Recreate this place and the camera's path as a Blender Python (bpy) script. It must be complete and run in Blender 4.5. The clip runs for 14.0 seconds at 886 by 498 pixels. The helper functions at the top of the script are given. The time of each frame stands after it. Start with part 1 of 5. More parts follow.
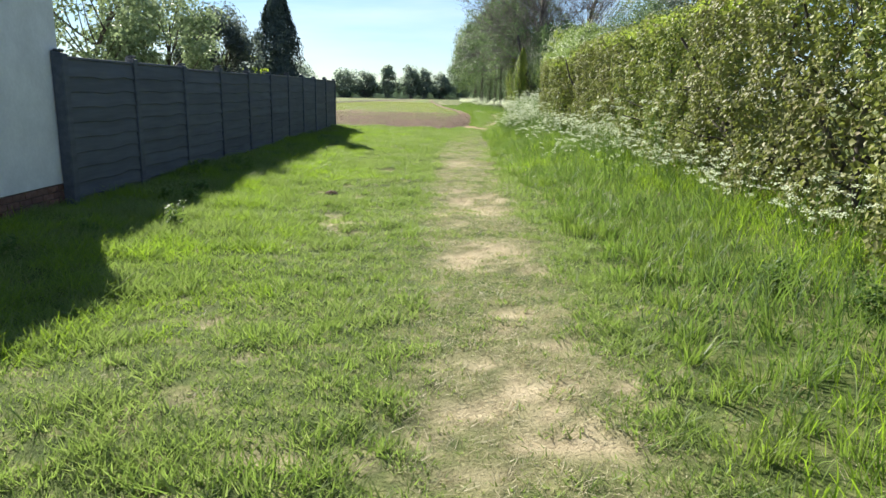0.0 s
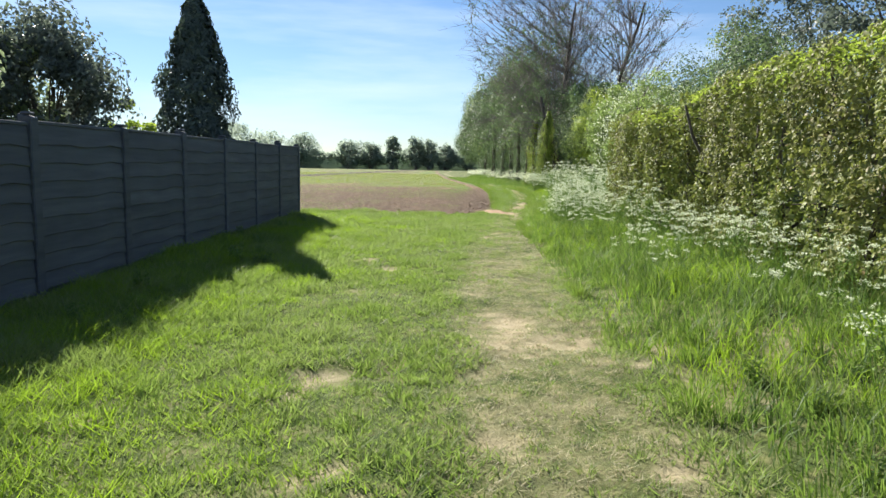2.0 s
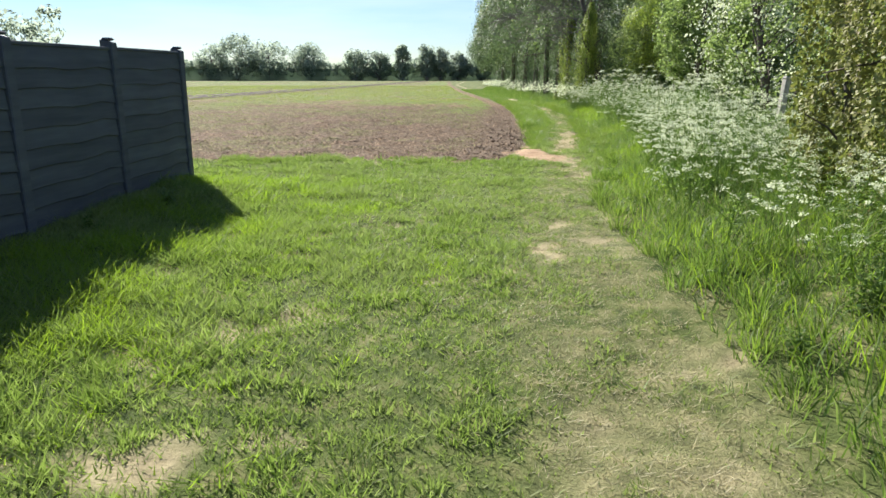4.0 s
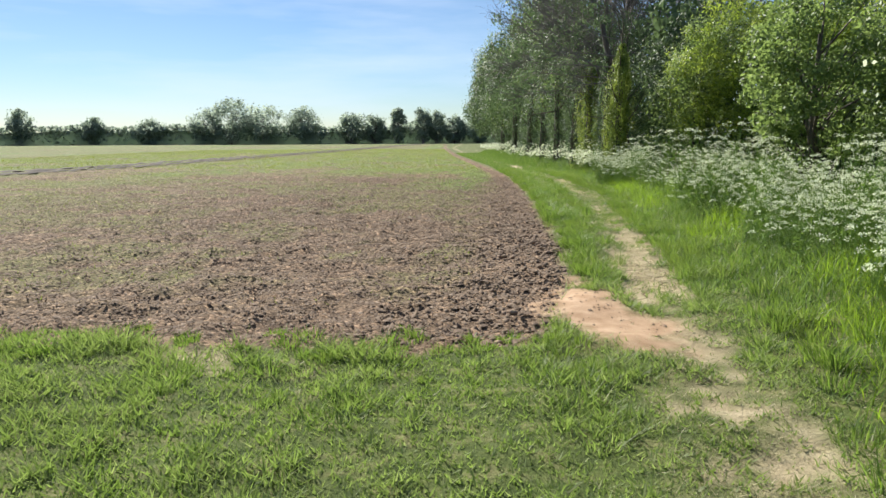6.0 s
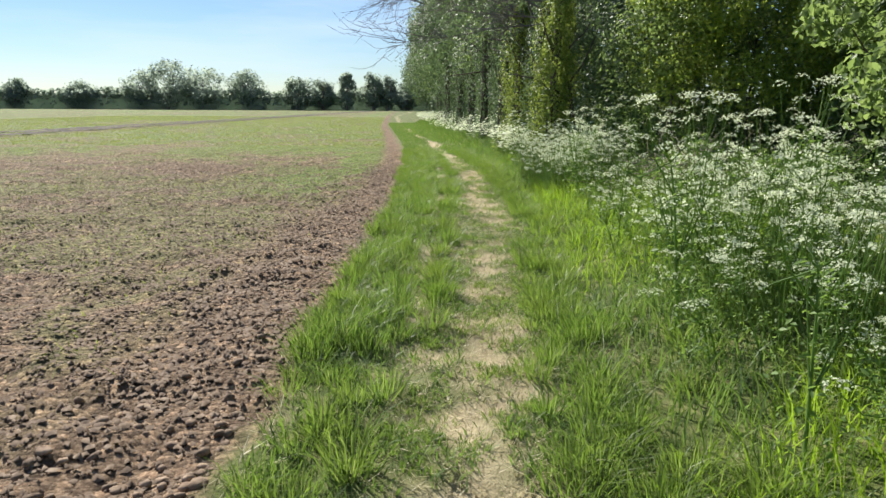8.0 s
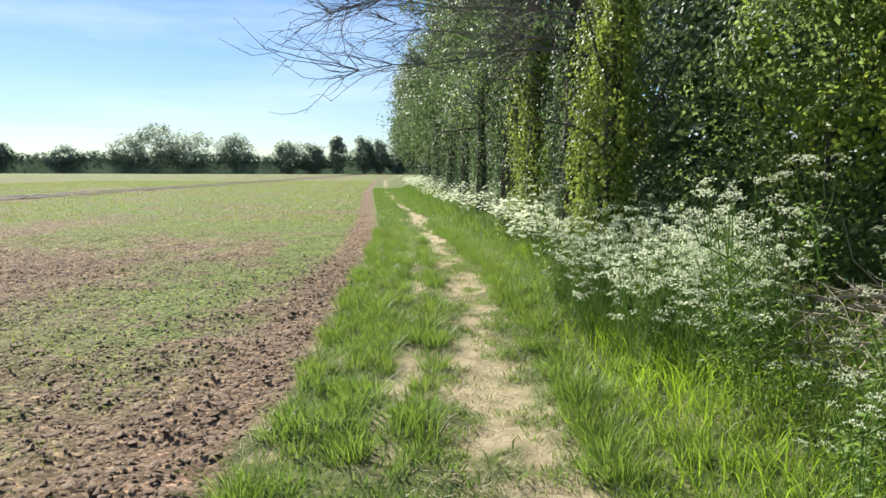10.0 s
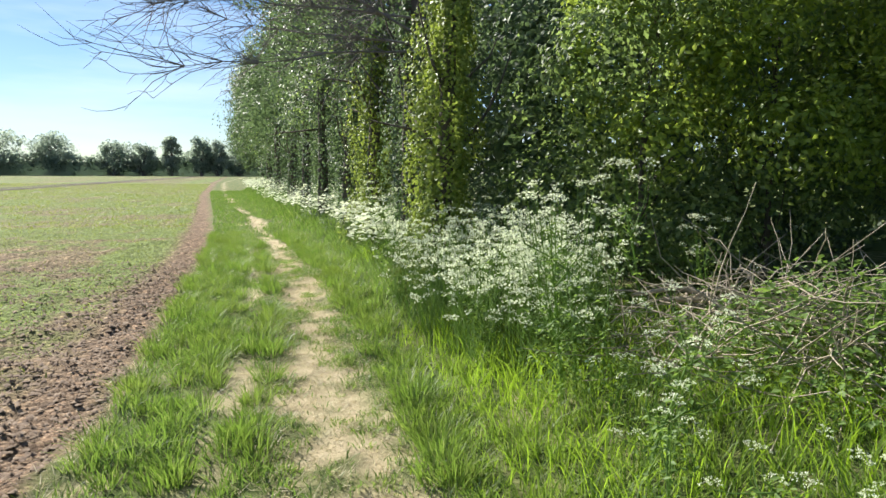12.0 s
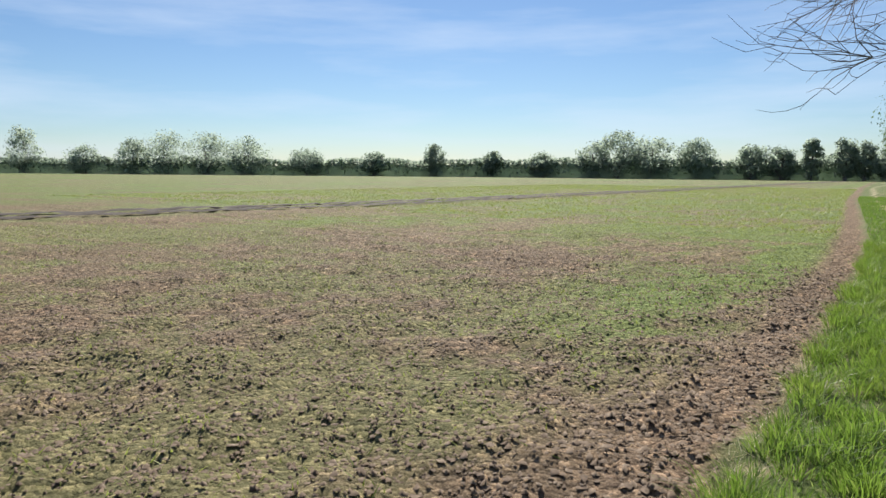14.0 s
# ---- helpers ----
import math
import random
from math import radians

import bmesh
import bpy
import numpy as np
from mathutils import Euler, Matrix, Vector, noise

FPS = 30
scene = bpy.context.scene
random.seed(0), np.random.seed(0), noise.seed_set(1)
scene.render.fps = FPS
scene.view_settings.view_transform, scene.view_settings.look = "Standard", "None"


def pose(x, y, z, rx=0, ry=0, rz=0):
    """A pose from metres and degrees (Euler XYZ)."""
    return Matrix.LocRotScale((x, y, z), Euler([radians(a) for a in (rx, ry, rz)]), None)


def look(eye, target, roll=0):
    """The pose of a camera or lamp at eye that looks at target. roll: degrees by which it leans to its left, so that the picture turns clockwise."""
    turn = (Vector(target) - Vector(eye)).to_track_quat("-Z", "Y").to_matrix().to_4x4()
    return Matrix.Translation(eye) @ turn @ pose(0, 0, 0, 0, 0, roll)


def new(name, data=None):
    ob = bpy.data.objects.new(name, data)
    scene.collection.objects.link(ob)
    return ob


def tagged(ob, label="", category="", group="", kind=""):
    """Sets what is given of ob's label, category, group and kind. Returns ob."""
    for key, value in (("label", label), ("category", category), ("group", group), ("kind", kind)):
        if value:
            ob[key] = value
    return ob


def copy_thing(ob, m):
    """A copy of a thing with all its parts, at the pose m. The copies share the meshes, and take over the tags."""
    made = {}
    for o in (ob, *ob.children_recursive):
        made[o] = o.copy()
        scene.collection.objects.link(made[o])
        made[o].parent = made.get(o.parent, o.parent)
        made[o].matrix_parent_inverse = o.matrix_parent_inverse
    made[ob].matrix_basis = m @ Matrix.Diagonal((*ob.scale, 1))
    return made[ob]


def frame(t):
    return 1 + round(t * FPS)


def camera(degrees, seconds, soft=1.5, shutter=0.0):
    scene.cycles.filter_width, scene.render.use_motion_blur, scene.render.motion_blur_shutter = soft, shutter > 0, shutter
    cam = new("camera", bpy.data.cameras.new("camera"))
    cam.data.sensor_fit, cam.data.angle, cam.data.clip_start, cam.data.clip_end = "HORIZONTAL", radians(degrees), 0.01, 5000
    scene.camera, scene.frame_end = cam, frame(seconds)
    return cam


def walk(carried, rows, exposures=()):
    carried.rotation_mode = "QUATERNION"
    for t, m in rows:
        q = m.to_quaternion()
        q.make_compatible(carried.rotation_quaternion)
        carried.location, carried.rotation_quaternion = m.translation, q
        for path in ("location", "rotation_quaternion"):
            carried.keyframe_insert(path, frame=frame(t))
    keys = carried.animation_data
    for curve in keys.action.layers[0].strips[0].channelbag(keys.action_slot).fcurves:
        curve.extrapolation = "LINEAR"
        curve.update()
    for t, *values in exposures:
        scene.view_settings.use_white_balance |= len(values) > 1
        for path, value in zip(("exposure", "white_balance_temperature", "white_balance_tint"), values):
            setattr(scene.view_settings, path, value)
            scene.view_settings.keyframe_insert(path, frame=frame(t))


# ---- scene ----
cam = camera(64.4, 14.0)
# camera: seconds, x, y, z, then the three angles of pose()
PATH = [
    (0.0, 0.0, 0.0, 0.95, 77.38, -1.0, 1.09),
    (0.5, -0.118, 1.333, 0.951, 76.7, -0.91, 1.49),
    (1.0, -0.175, 2.74, 0.941, 74.03, -0.91, 1.79),
    (1.5, -0.225, 4.154, 0.943, 82.71, -1.01, 1.59),
    (2.0, -0.263, 5.617, 0.944, 83.0, -1.01, 1.49),
    (2.2, -0.27, 6.19, 0.945, 83.1, -1, 1.5),
    (4.3, -0.36, 11.38, 0.985, 74.4, 0.3, 2.7),
    (4.5, -0.38, 11.848, 0.986, 73.81, 0.51, 2.69),
    (5.0, -0.43, 12.978, 0.986, 75.21, 0.51, 2.69),
    (5.5, -0.442, 14.213, 0.98, 83.11, 0.4, 2.49),
    (6.0, -0.311, 15.563, 0.97, 80.8, 0.3, 2.3),
    (6.5, -0.013, 16.92, 0.969, 75.27, 0.19, 1.2),
    (7.0, 0.289, 18.207, 0.983, 71.64, -0.03, 0.3),
    (7.5, 0.774, 19.486, 0.991, 77.89, -0.16, -1.6),
    (8.0, 1.044, 20.856, 0.977, 78.21, -0.35, -0.99),
    (8.5, 1.086, 22.315, 0.982, 79.33, -0.23, -0.2),
    (9.0, 1.23, 23.693, 0.971, 81.13, -0.13, -0.1),
    (9.2, 1.235, 24.18, 0.975, 81.9, -0.13, -0.3),
    (9.6, 1.24, 24.62, 0.985, 82.8, -0.15, -0.8),
    (10.2, 1.235, 24.76, 0.995, 83.3, -0.18, -2.0),
    (11.5, 1.232, 24.773, 0.996, 83.49, -0.22, -5.19),
    (12.0, 1.301, 24.789, 0.994, 83.46, -0.39, -14.09),
    (12.5, 1.302, 24.775, 0.994, 83.45, -0.4, -14.29),
    (13.0, 1.288, 24.775, 0.995, 83.49, -0.36, -1.69),
    (13.5, 1.161, 24.769, 0.97, 83.44, -0.26, 16.3),
    (14.0, 1.079, 24.696, 0.96, 83.53, -0.23, 34.28),
]
walk(cam, [(r[0], pose(*r[1:])) for r in PATH], [(0, 1.2), (2, 1.12), (4.5, 1.1), (6, .89), (7, .86), (9, 1.0), (11.5, 1.14), (12.6, 1.2), (13.4, .85), (14, .7)])

# ---------------------------------------------------------------- light
SUN_AZ, SUN_EL = radians(33), radians(35)      # left of straight ahead
sun_way = Vector((-math.sin(SUN_AZ) * math.cos(SUN_EL), math.cos(SUN_AZ) * math.cos(SUN_EL), math.sin(SUN_EL)))
world = bpy.data.worlds.new("sky")
scene.world = world
world.use_nodes = True
wn = world.node_tree
sky = wn.nodes.new("ShaderNodeTexSky")
sky.sky_type, sky.sun_disc = "NISHITA", False
sky.sun_elevation, sky.sun_rotation = SUN_EL, -SUN_AZ
sky.air_density, sky.dust_density, sky.ozone_density = 1.0, 0.1, 3.5
# thin streaks of high cloud
co = wn.nodes.new("ShaderNodeTexCoord")
st = wn.nodes.new("ShaderNodeMapping")
st.inputs["Scale"].default_value = (1.3, 1.3, 9)
cl = wn.nodes.new("ShaderNodeTexNoise")
cl.inputs["Scale"].default_value, cl.inputs["Detail"].default_value, cl.inputs["Roughness"].default_value = 1.6, 6, .55
cr = wn.nodes.new("ShaderNodeValToRGB")
cr.color_ramp.elements[0].position, cr.color_ramp.elements[0].color = .45, (0, 0, 0, 1)
cr.color_ramp.elements[1].position, cr.color_ramp.elements[1].color = .78, (.62, .62, .62, 1)
cm = wn.nodes.new("ShaderNodeMix")
cm.data_type = "RGBA"
cm.inputs[7].default_value = (11, 11.2, 11.6, 1)
wn.links.new(co.outputs["Generated"], st.inputs[0])
wn.links.new(st.outputs[0], cl.inputs["Vector"])
wn.links.new(cl.outputs[0], cr.inputs[0])
wn.links.new(cr.outputs[0], cm.inputs[0])
wn.links.new(sky.outputs[0], cm.inputs[6])
tint = wn.nodes.new("ShaderNodeMix")
tint.data_type, tint.blend_type = "RGBA", "MULTIPLY"
tint.inputs[0].default_value, tint.inputs[7].default_value = 1.0, (.86, .97, 1.12, 1)
wn.links.new(cm.outputs[2], tint.inputs[6])
wn.links.new(tint.outputs[2], wn.nodes["Background"].inputs[0])
wn.nodes["Background"].inputs[1].default_value = 0.05
sun = new("sun", bpy.data.lights.new("sun", "SUN"))
sun.data.energy, sun.data.angle, sun.data.color = 5.0, radians(0.6), (1.0, 0.96, 0.88)
sun.matrix_world = look(sun_way * 60, (0, 0, 0))

# ---------------------------------------------------------------- numbers
rng = np.random.default_rng(7)


def vnoise(x, y, scale, seed=0):
    """Smooth value noise, 0 to 1, of cells 'scale' metres wide."""
    x, y = np.asarray(x, float) / scale + 311.7, np.asarray(y, float) / scale + 173.3
    ix, iy = np.floor(x).astype(np.int64), np.floor(y).astype(np.int64)
    fx, fy = x - ix, y - iy
    fx, fy = fx * fx * (3 - 2 * fx), fy * fy * (3 - 2 * fy)

    def h(a, b):
        n = (a * 374761393 + b * 668265263 + seed * 982451653) & 0xFFFFFFFF
        n = ((n ^ (n >> 13)) * 1274126177) & 0xFFFFFFFF
        return ((n ^ (n >> 16)) & 0xFFFF) / 65535.0
    return (h(ix, iy) * (1 - fx) + h(ix + 1, iy) * fx) * (1 - fy) + (h(ix, iy + 1) * (1 - fx) + h(ix + 1, iy + 1) * fx) * fy


def step(a, b, v):
    v = np.clip((v - a) / (b - a), 0, 1)
    return v * v * (3 - 2 * v)


# plan of the ground: lines along y
def path_mid(y):
    return np.interp(y, [-3, 1.5, 8, 11, 15, 17.5, 19, 20, 21, 23, 25, 27, 30, 34, 40, 57, 90], [.24, .24, .12, .12, .3, .55, .72, .82, 1.04, 1.2, 1.38, 1.55, 1.6, 1.45, 1.0, -.45, -2.3])


def path_half(y):
    return np.interp(y, [0, 2, 11, 15, 18, 20.8, 25, 27, 30, 36, 60], [.32, .38, .42, .40, .3, .2, .2, .28, .22, .15, .12])


def field_edge(y):
    return np.interp(y, [18.5, 19.2, 20.2, 22, 25, 28, 34, 40, 57, 90, 200], [.05, .1, .35, .48, .56, .63, .58, .2, -1.1, -2.9, -7])


def verge_edge(y):
    return np.interp(y, [-3, 1.7, 3.5, 6, 9, 12, 13.4, 14.6, 16.1, 17.3, 18, 19.6, 21.7, 26, 29, 34, 40, 57], [.78, .78, .88, .72, .6, .54, .44, .44, .62, .82, 1.0, 1.25, 1.5, 1.78, 1.95, 1.85, 1.4, .1])


def wood_edge(y):
    return np.interp(y, [16, 20, 24, 26.5, 28, 29, 33, 40, 57, 90, 160], [2.9, 3.2, 4.2, 4.6, 3.4, 2.7, 2.6, 2.2, 1.3, 1.0, 0])


def field_mask(x, y):
    wob = (vnoise(x, y, .35, 5) - .5) * .22 + (vnoise(x, y, .09, 6) - .5) * .08
    return step(-.04, .05, field_edge(y) - x + wob * .5) * step(-.05, .06, y - 18.68 + wob)


def sand_mask(x, y):
    mid = np.interp(y, [18.5, 18.9, 19.6, 20.4], [.48, .45, .33, .42])
    half = np.interp(y, [18.5, 18.65, 18.9, 19.3, 19.6, 20.1, 20.45], [.0, .17, .27, .27, .21, .13, .0])
    wob = (vnoise(x, y, .3, 8) - .5) * .2 + (vnoise(x, y, .1, 9) - .5) * .2 + (vnoise(x, y, .04, 10) - .5) * .1
    return step(-.09, .09, half - np.abs(x - mid) + wob) * step(18.4, 18.6, y) * step(20.6, 20.4, y)


def bare_mask(x, y):
    """How worn the turf is: the trodden line, the left rut, scattered scuffs."""
    n = vnoise(x, y, .55, 1) * .36 + vnoise(x, y, .19, 2) * .36 + vnoise(x, y, .08, 3) * .28
    d = np.abs(x - path_mid(y) + (vnoise(y, y * 0, .9, 4) - .5) * .12 + (vnoise(y, x * 2, .3, 7) - .5) * .16) / path_half(y)
    strength = np.interp(y, [0, 9, 12.5, 16.5, 19.3, 20.3, 22, 40], [.30, .24, .06, .1, .46, .72, .52, .46])
    line = step(1.5, .2, d) * strength + n * 1.3 - .735
    rut = step(.11, .02, np.abs(x - np.interp(y, [21, 23, 27, 30, 36], [.72, .95, 1.09, 1.2, 1.1]))) * step(22.2, 23.5, y) * step(44, 34, y)
    out = np.maximum(step(.12, .42, line), rut * step(.35, .6, n) * .9)
    out = np.maximum(out, .42 * step(1.25, .6, d) * step(.3, .6, n) * np.interp(y, [0, 11, 15, 20], [1, .85, .4, .6]))
    scuff = step(.64, .74, n) * step(20, 18, y) * step(1.1, .6, x) * step(-2.6, -1.8, x) * step(-1, 0, y) * .8
    return np.clip(np.maximum(out, scuff) * (1 - field_mask(x, y)), 0, 1)


def crop_mask(x, y):
    """How green the sprouting crop is on the field."""
    d = field_edge(y) - x
    far = step(24, 52, y - .12 * (x + 2) + (vnoise(x, y, 3.0, 14) - .5) * 9)
    patch = step(.40, .60, vnoise(x, y, 1.9, 11) * .4 + vnoise(x, y, .5, 12) * .33 + vnoise(x, y, .15, 13) * .27)
    rim = step(.25, .6, d) * step(2.6, .9, d) * step(26.5, 31, y)
    m = np.clip(far * (.42 + .5 * patch) + patch * .42 * step(.5, 1.0, d) * step(19.2, 20.6, y) + rim * .8 * step(.2, .6, patch + .3), 0, 1)
    track = step(.5, .15, np.abs((x + 11.6) - (y - 48) * .03)) + step(.5, .15, np.abs((x + 13.2) - (y - 48) * .03))
    return m * (1 - .75 * np.clip(track, 0, 1)) * step(.3, .45, d)


def ground_z(x, y):
    x, y = np.asarray(x, float), np.asarray(y, float)
    far = -.0062 * np.maximum(0, y - 26)
    far = np.maximum(far, -1.6)
    near = step(60, 25, np.abs(y - 20)) * step(40, 10, np.abs(x))
    f = field_mask(x, y)
    bank = .16 * step(0, 1.3, x - verge_edge(y)) + .08 * step(-1.6, -2.7, x) * step(17.5, 16, y)
    lumps = (vnoise(x, y, 1.1, 21) - .5) * .05 + (vnoise(x, y, .3, 22) - .5) * .03 + (vnoise(x, y, .12, 23) - .5) * .012
    soil = (vnoise(x, y, .22, 24) - .5) * .06 + (vnoise(x, y, .09, 25) - .5) * .04 - .02
    return far + near * (bank * (1 - f) + lumps * (1 - f) + soil * f - .02 * bare_mask(x, y) * (1 - f))


# ---------------------------------------------------------------- materials
def material(name):
    m = bpy.data.materials.new(name)
    m.use_nodes = True
    return m, m.node_tree.nodes, m.node_tree.links, m.node_tree.nodes["Principled BSDF"]


def ramp(nodes, stops):
    r = nodes.new("ShaderNodeValToRGB")
    while len(r.color_ramp.elements) < len(stops):
        r.color_ramp.elements.new(.5)
    for e, (p, c) in zip(r.color_ramp.elements, stops):
        e.position, e.color = p, (*c, 1)
    return r


def noise_node(nodes, links, scale, detail=4.0, rough=.55):
    pos = nodes.new("ShaderNodeNewGeometry")
    n = nodes.new("ShaderNodeTexNoise")
    n.inputs["Scale"].default_value, n.inputs["Detail"].default_value, n.inputs["Roughness"].default_value = scale, detail, rough
    links.new(pos.outputs["Position"], n.inputs["Vector"])
    return n


def mix(nodes, links, fac, a, b, mode="MIX"):
    m = nodes.new("ShaderNodeMix")
    m.data_type, m.blend_type = "RGBA", mode
    for sock, v in ((m.inputs[0], fac), (m.inputs[6], a), (m.inputs[7], b)):
        if isinstance(v, (int, float)):
            sock.default_value = v
        elif isinstance(v, tuple):
            sock.default_value = (*v, 1)
        else:
            links.new(v, sock)
    return m.outputs[2]


def bump(nodes, links, height, strength, distance):
    b = nodes.new("ShaderNodeBump")
    b.inputs["Strength"].default_value, b.inputs["Distance"].default_value = strength, distance
    links.new(height, b.inputs["Height"])
    return b.outputs[0]


def leaf_material(name, stops, through_amount=.45, through_colour=(.35, .5, .05), rough=.55, patch=1.2, patch_tint=None, gloss=.3):
    """Leaves and blades: a colour by piece, drifting over the place, with light passing through."""
    m, nodes, links, p = material(name)
    geo = nodes.new("ShaderNodeNewGeometry")
    r = ramp(nodes, stops)
    links.new(geo.outputs["Random Per Island"], r.inputs[0])
    col = r.outputs[0]
    if patch_tint:
        n = noise_node(nodes, links, patch, 3)
        f = ramp(nodes, [(.42, (0, 0, 0)), (.62, (1, 1, 1))])
        links.new(n.outputs[0], f.inputs[0])
        col = mix(nodes, links, f.outputs[0], col, mix(nodes, links, .6, col, patch_tint))
    links.new(col, p.inputs["Base Color"])
    p.inputs["Roughness"].default_value = rough
    p.inputs["Specular IOR Level"].default_value = gloss
    t = nodes.new("ShaderNodeBsdfTranslucent")
    links.new(mix(nodes, links, .5, col, through_colour), t.inputs[0])
    s = nodes.new("ShaderNodeMixShader")
    s.inputs[0].default_value = through_amount
    links.new(p.outputs[0], s.inputs[1])
    links.new(t.outputs[0], s.inputs[2])
    links.new(s.outputs[0], nodes["Material Output"].inputs[0])
    return m


def plain_material(name, stops, scale, rough=.8, detail=5, bump_strength=.4, bump_distance=.01, stretch=None, metal=0.0, per_object=.0):
    m, nodes, links, p = material(name)
    n = noise_node(nodes, links, scale, detail)
    if stretch:
        mp = nodes.new("ShaderNodeMapping")
        mp.inputs["Scale"].default_value = stretch
        src = n.inputs["Vector"].links[0].from_socket
        links.new(src, mp.inputs[0])
        links.new(mp.outputs[0], n.inputs["Vector"])
    r = ramp(nodes, stops)
    links.new(n.outputs[0], r.inputs[0])
    big = noise_node(nodes, links, scale * .13, 3)
    col = mix(nodes, links, .55, r.outputs[0], mix(nodes, links, big.outputs[0], (.35, .35, .35), (1.0, 1.0, 1.0)), "MULTIPLY")
    if per_object:
        info = nodes.new("ShaderNodeObjectInfo")
        tone = ramp(nodes, [(0, (1 - per_object,) * 3), (1, (1 + per_object,) * 3)])
        links.new(info.outputs["Random"], tone.inputs[0])
        col = mix(nodes, links, 1.0, col, tone.outputs[0], "MULTIPLY")
    links.new(col, p.inputs["Base Color"])
    p.inputs["Roughness"].default_value, p.inputs["Metallic"].default_value = rough, metal
    if bump_strength:
        links.new(bump(nodes, links, n.outputs[0], bump_strength, bump_distance), p.inputs["Normal"])
    return m


def ground_material():
    """Turf, worn dry earth, ploughed soil and sprouting crop, by where the plan lays them."""
    m, nodes, links, p = material("ground")
    zone = nodes.new("ShaderNodeAttribute")
    zone.attribute_name = "zone"
    sep = nodes.new("ShaderNodeSeparateColor")
    links.new(zone.outputs["Color"], sep.inputs[0])
    sandy = nodes.new("ShaderNodeAttribute")
    sandy.attribute_name = "sand"
    fine, mid, big = noise_node(nodes, links, 60, 5, .7), noise_node(nodes, links, 9, 4), noise_node(nodes, links, .8, 3)
    turf = ramp(nodes, [(.3, (.05, .075, .02)), (.5, (.11, .14, .04)), (.72, (.24, .23, .10))])
    links.new(mid.outputs[0], turf.inputs[0])
    earth = ramp(nodes, [(.25, (.29, .235, .14)), (.5, (.45, .37, .23)), (.75, (.56, .47, .31))])
    links.new(mid.outputs[0], earth.inputs[0])
    sand = ramp(nodes, [(.25, (.30, .19, .11)), (.5, (.41, .275, .17)), (.75, (.52, .37, .245))])
    links.new(mid.outputs[0], sand.inputs[0])
    soil = ramp(nodes, [(.28, (.08, .052, .033)), (.5, (.195, .132, .084)), (.74, (.38, .285, .195))])
    links.new(fine.outputs[0], soil.inputs[0])
    crop = ramp(nodes, [(.3, (.10, .14, .035)), (.7, (.20, .245, .075))])
    links.new(fine.outputs[0], crop.inputs[0])
    # cracks of the dried earth
    geo = nodes.new("ShaderNodeNewGeometry")
    vor = nodes.new("ShaderNodeTexVoronoi")
    vor.feature = "DISTANCE_TO_EDGE"
    vor.inputs["Scale"].default_value = 7
    warp = mix(nodes, links, .06, geo.outputs["Position"], mid.outputs["Color"], "ADD")
    links.new(warp, vor.inputs["Vector"])
    crack = ramp(nodes, [(.015, (0, 0, 0)), (.05, (1, 1, 1))])
    links.new(vor.outputs["Distance"], crack.inputs[0])
    dried = ramp(nodes, [(.36, (0, 0, 0)), (.5, (1, 1, 1))])
    links.new(big.outputs[0], dried.inputs[0])
    where = mix(nodes, links, 1.0, dried.outputs[0], zone.outputs["Alpha"], "MULTIPLY")
    cracks = mix(nodes, links, where, (1., 1., 1.), crack.outputs[0])
    earth_c = mix(nodes, links, cracks, (.14, .10, .06), earth.outputs[0])
    col = mix(nodes, links, sep.outputs[0], turf.outputs[0], earth_c)
    lump = nodes.new("ShaderNodeTexVoronoi")
    lump.inputs["Scale"].default_value = 34
    links.new(mix(nodes, links, .03, geo.outputs["Position"], fine.outputs["Color"], "ADD"), lump.inputs["Vector"])
    lump2 = nodes.new("ShaderNodeTexVoronoi")
    lump2.inputs["Scale"].default_value = 13
    links.new(warp, lump2.inputs["Vector"])
    grey = nodes.new("ShaderNodeRGBToBW")
    links.new(lump.outputs["Color"], grey.inputs[0])
    tone = ramp(nodes, [(.15, (.4, .38, .37)), (.55, (1., 1., 1.)), (.9, (2.0, 1.95, 1.9))])
    links.new(grey.outputs[0], tone.inputs[0])
    soil_c = mix(nodes, links, .85, soil.outputs[0], tone.outputs[0], "MULTIPLY")
    crop_c = mix(nodes, links, .5, crop.outputs[0], tone.outputs[0], "MULTIPLY")
    field = mix(nodes, links, sep.outputs[2], soil_c, crop_c)
    col = mix(nodes, links, sep.outputs[1], col, field)
    col = mix(nodes, links, sandy.outputs["Fac"], col, sand.outputs[0])
    links.new(col, p.inputs["Base Color"])
    p.inputs["Roughness"].default_value = .95
    p.inputs["Specular IOR Level"].default_value = .15
    rough = mix(nodes, links, .5, fine.outputs[0], mid.outputs[0])
    plain = mix(nodes, links, .35, rough, cracks, "MULTIPLY")
    lumps = mix(nodes, links, .45, lump.outputs["Distance"], lump2.outputs["Distance"])
    cloddy = mix(nodes, links, 1.0, (1.2, 1.2, 1.2), lumps, "SUBTRACT")
    packed = nodes.new("ShaderNodeMath")
    packed.operation, packed.inputs[1].default_value = "MULTIPLY", .75
    links.new(sandy.outputs["Fac"], packed.inputs[0])
    height = mix(nodes, links, packed.outputs[0], mix(nodes, links, sep.outputs[1], plain, cloddy), (.5, .5, .5))
    links.new(bump(nodes, links, height, .9, .035), p.inputs["Normal"])
    return m


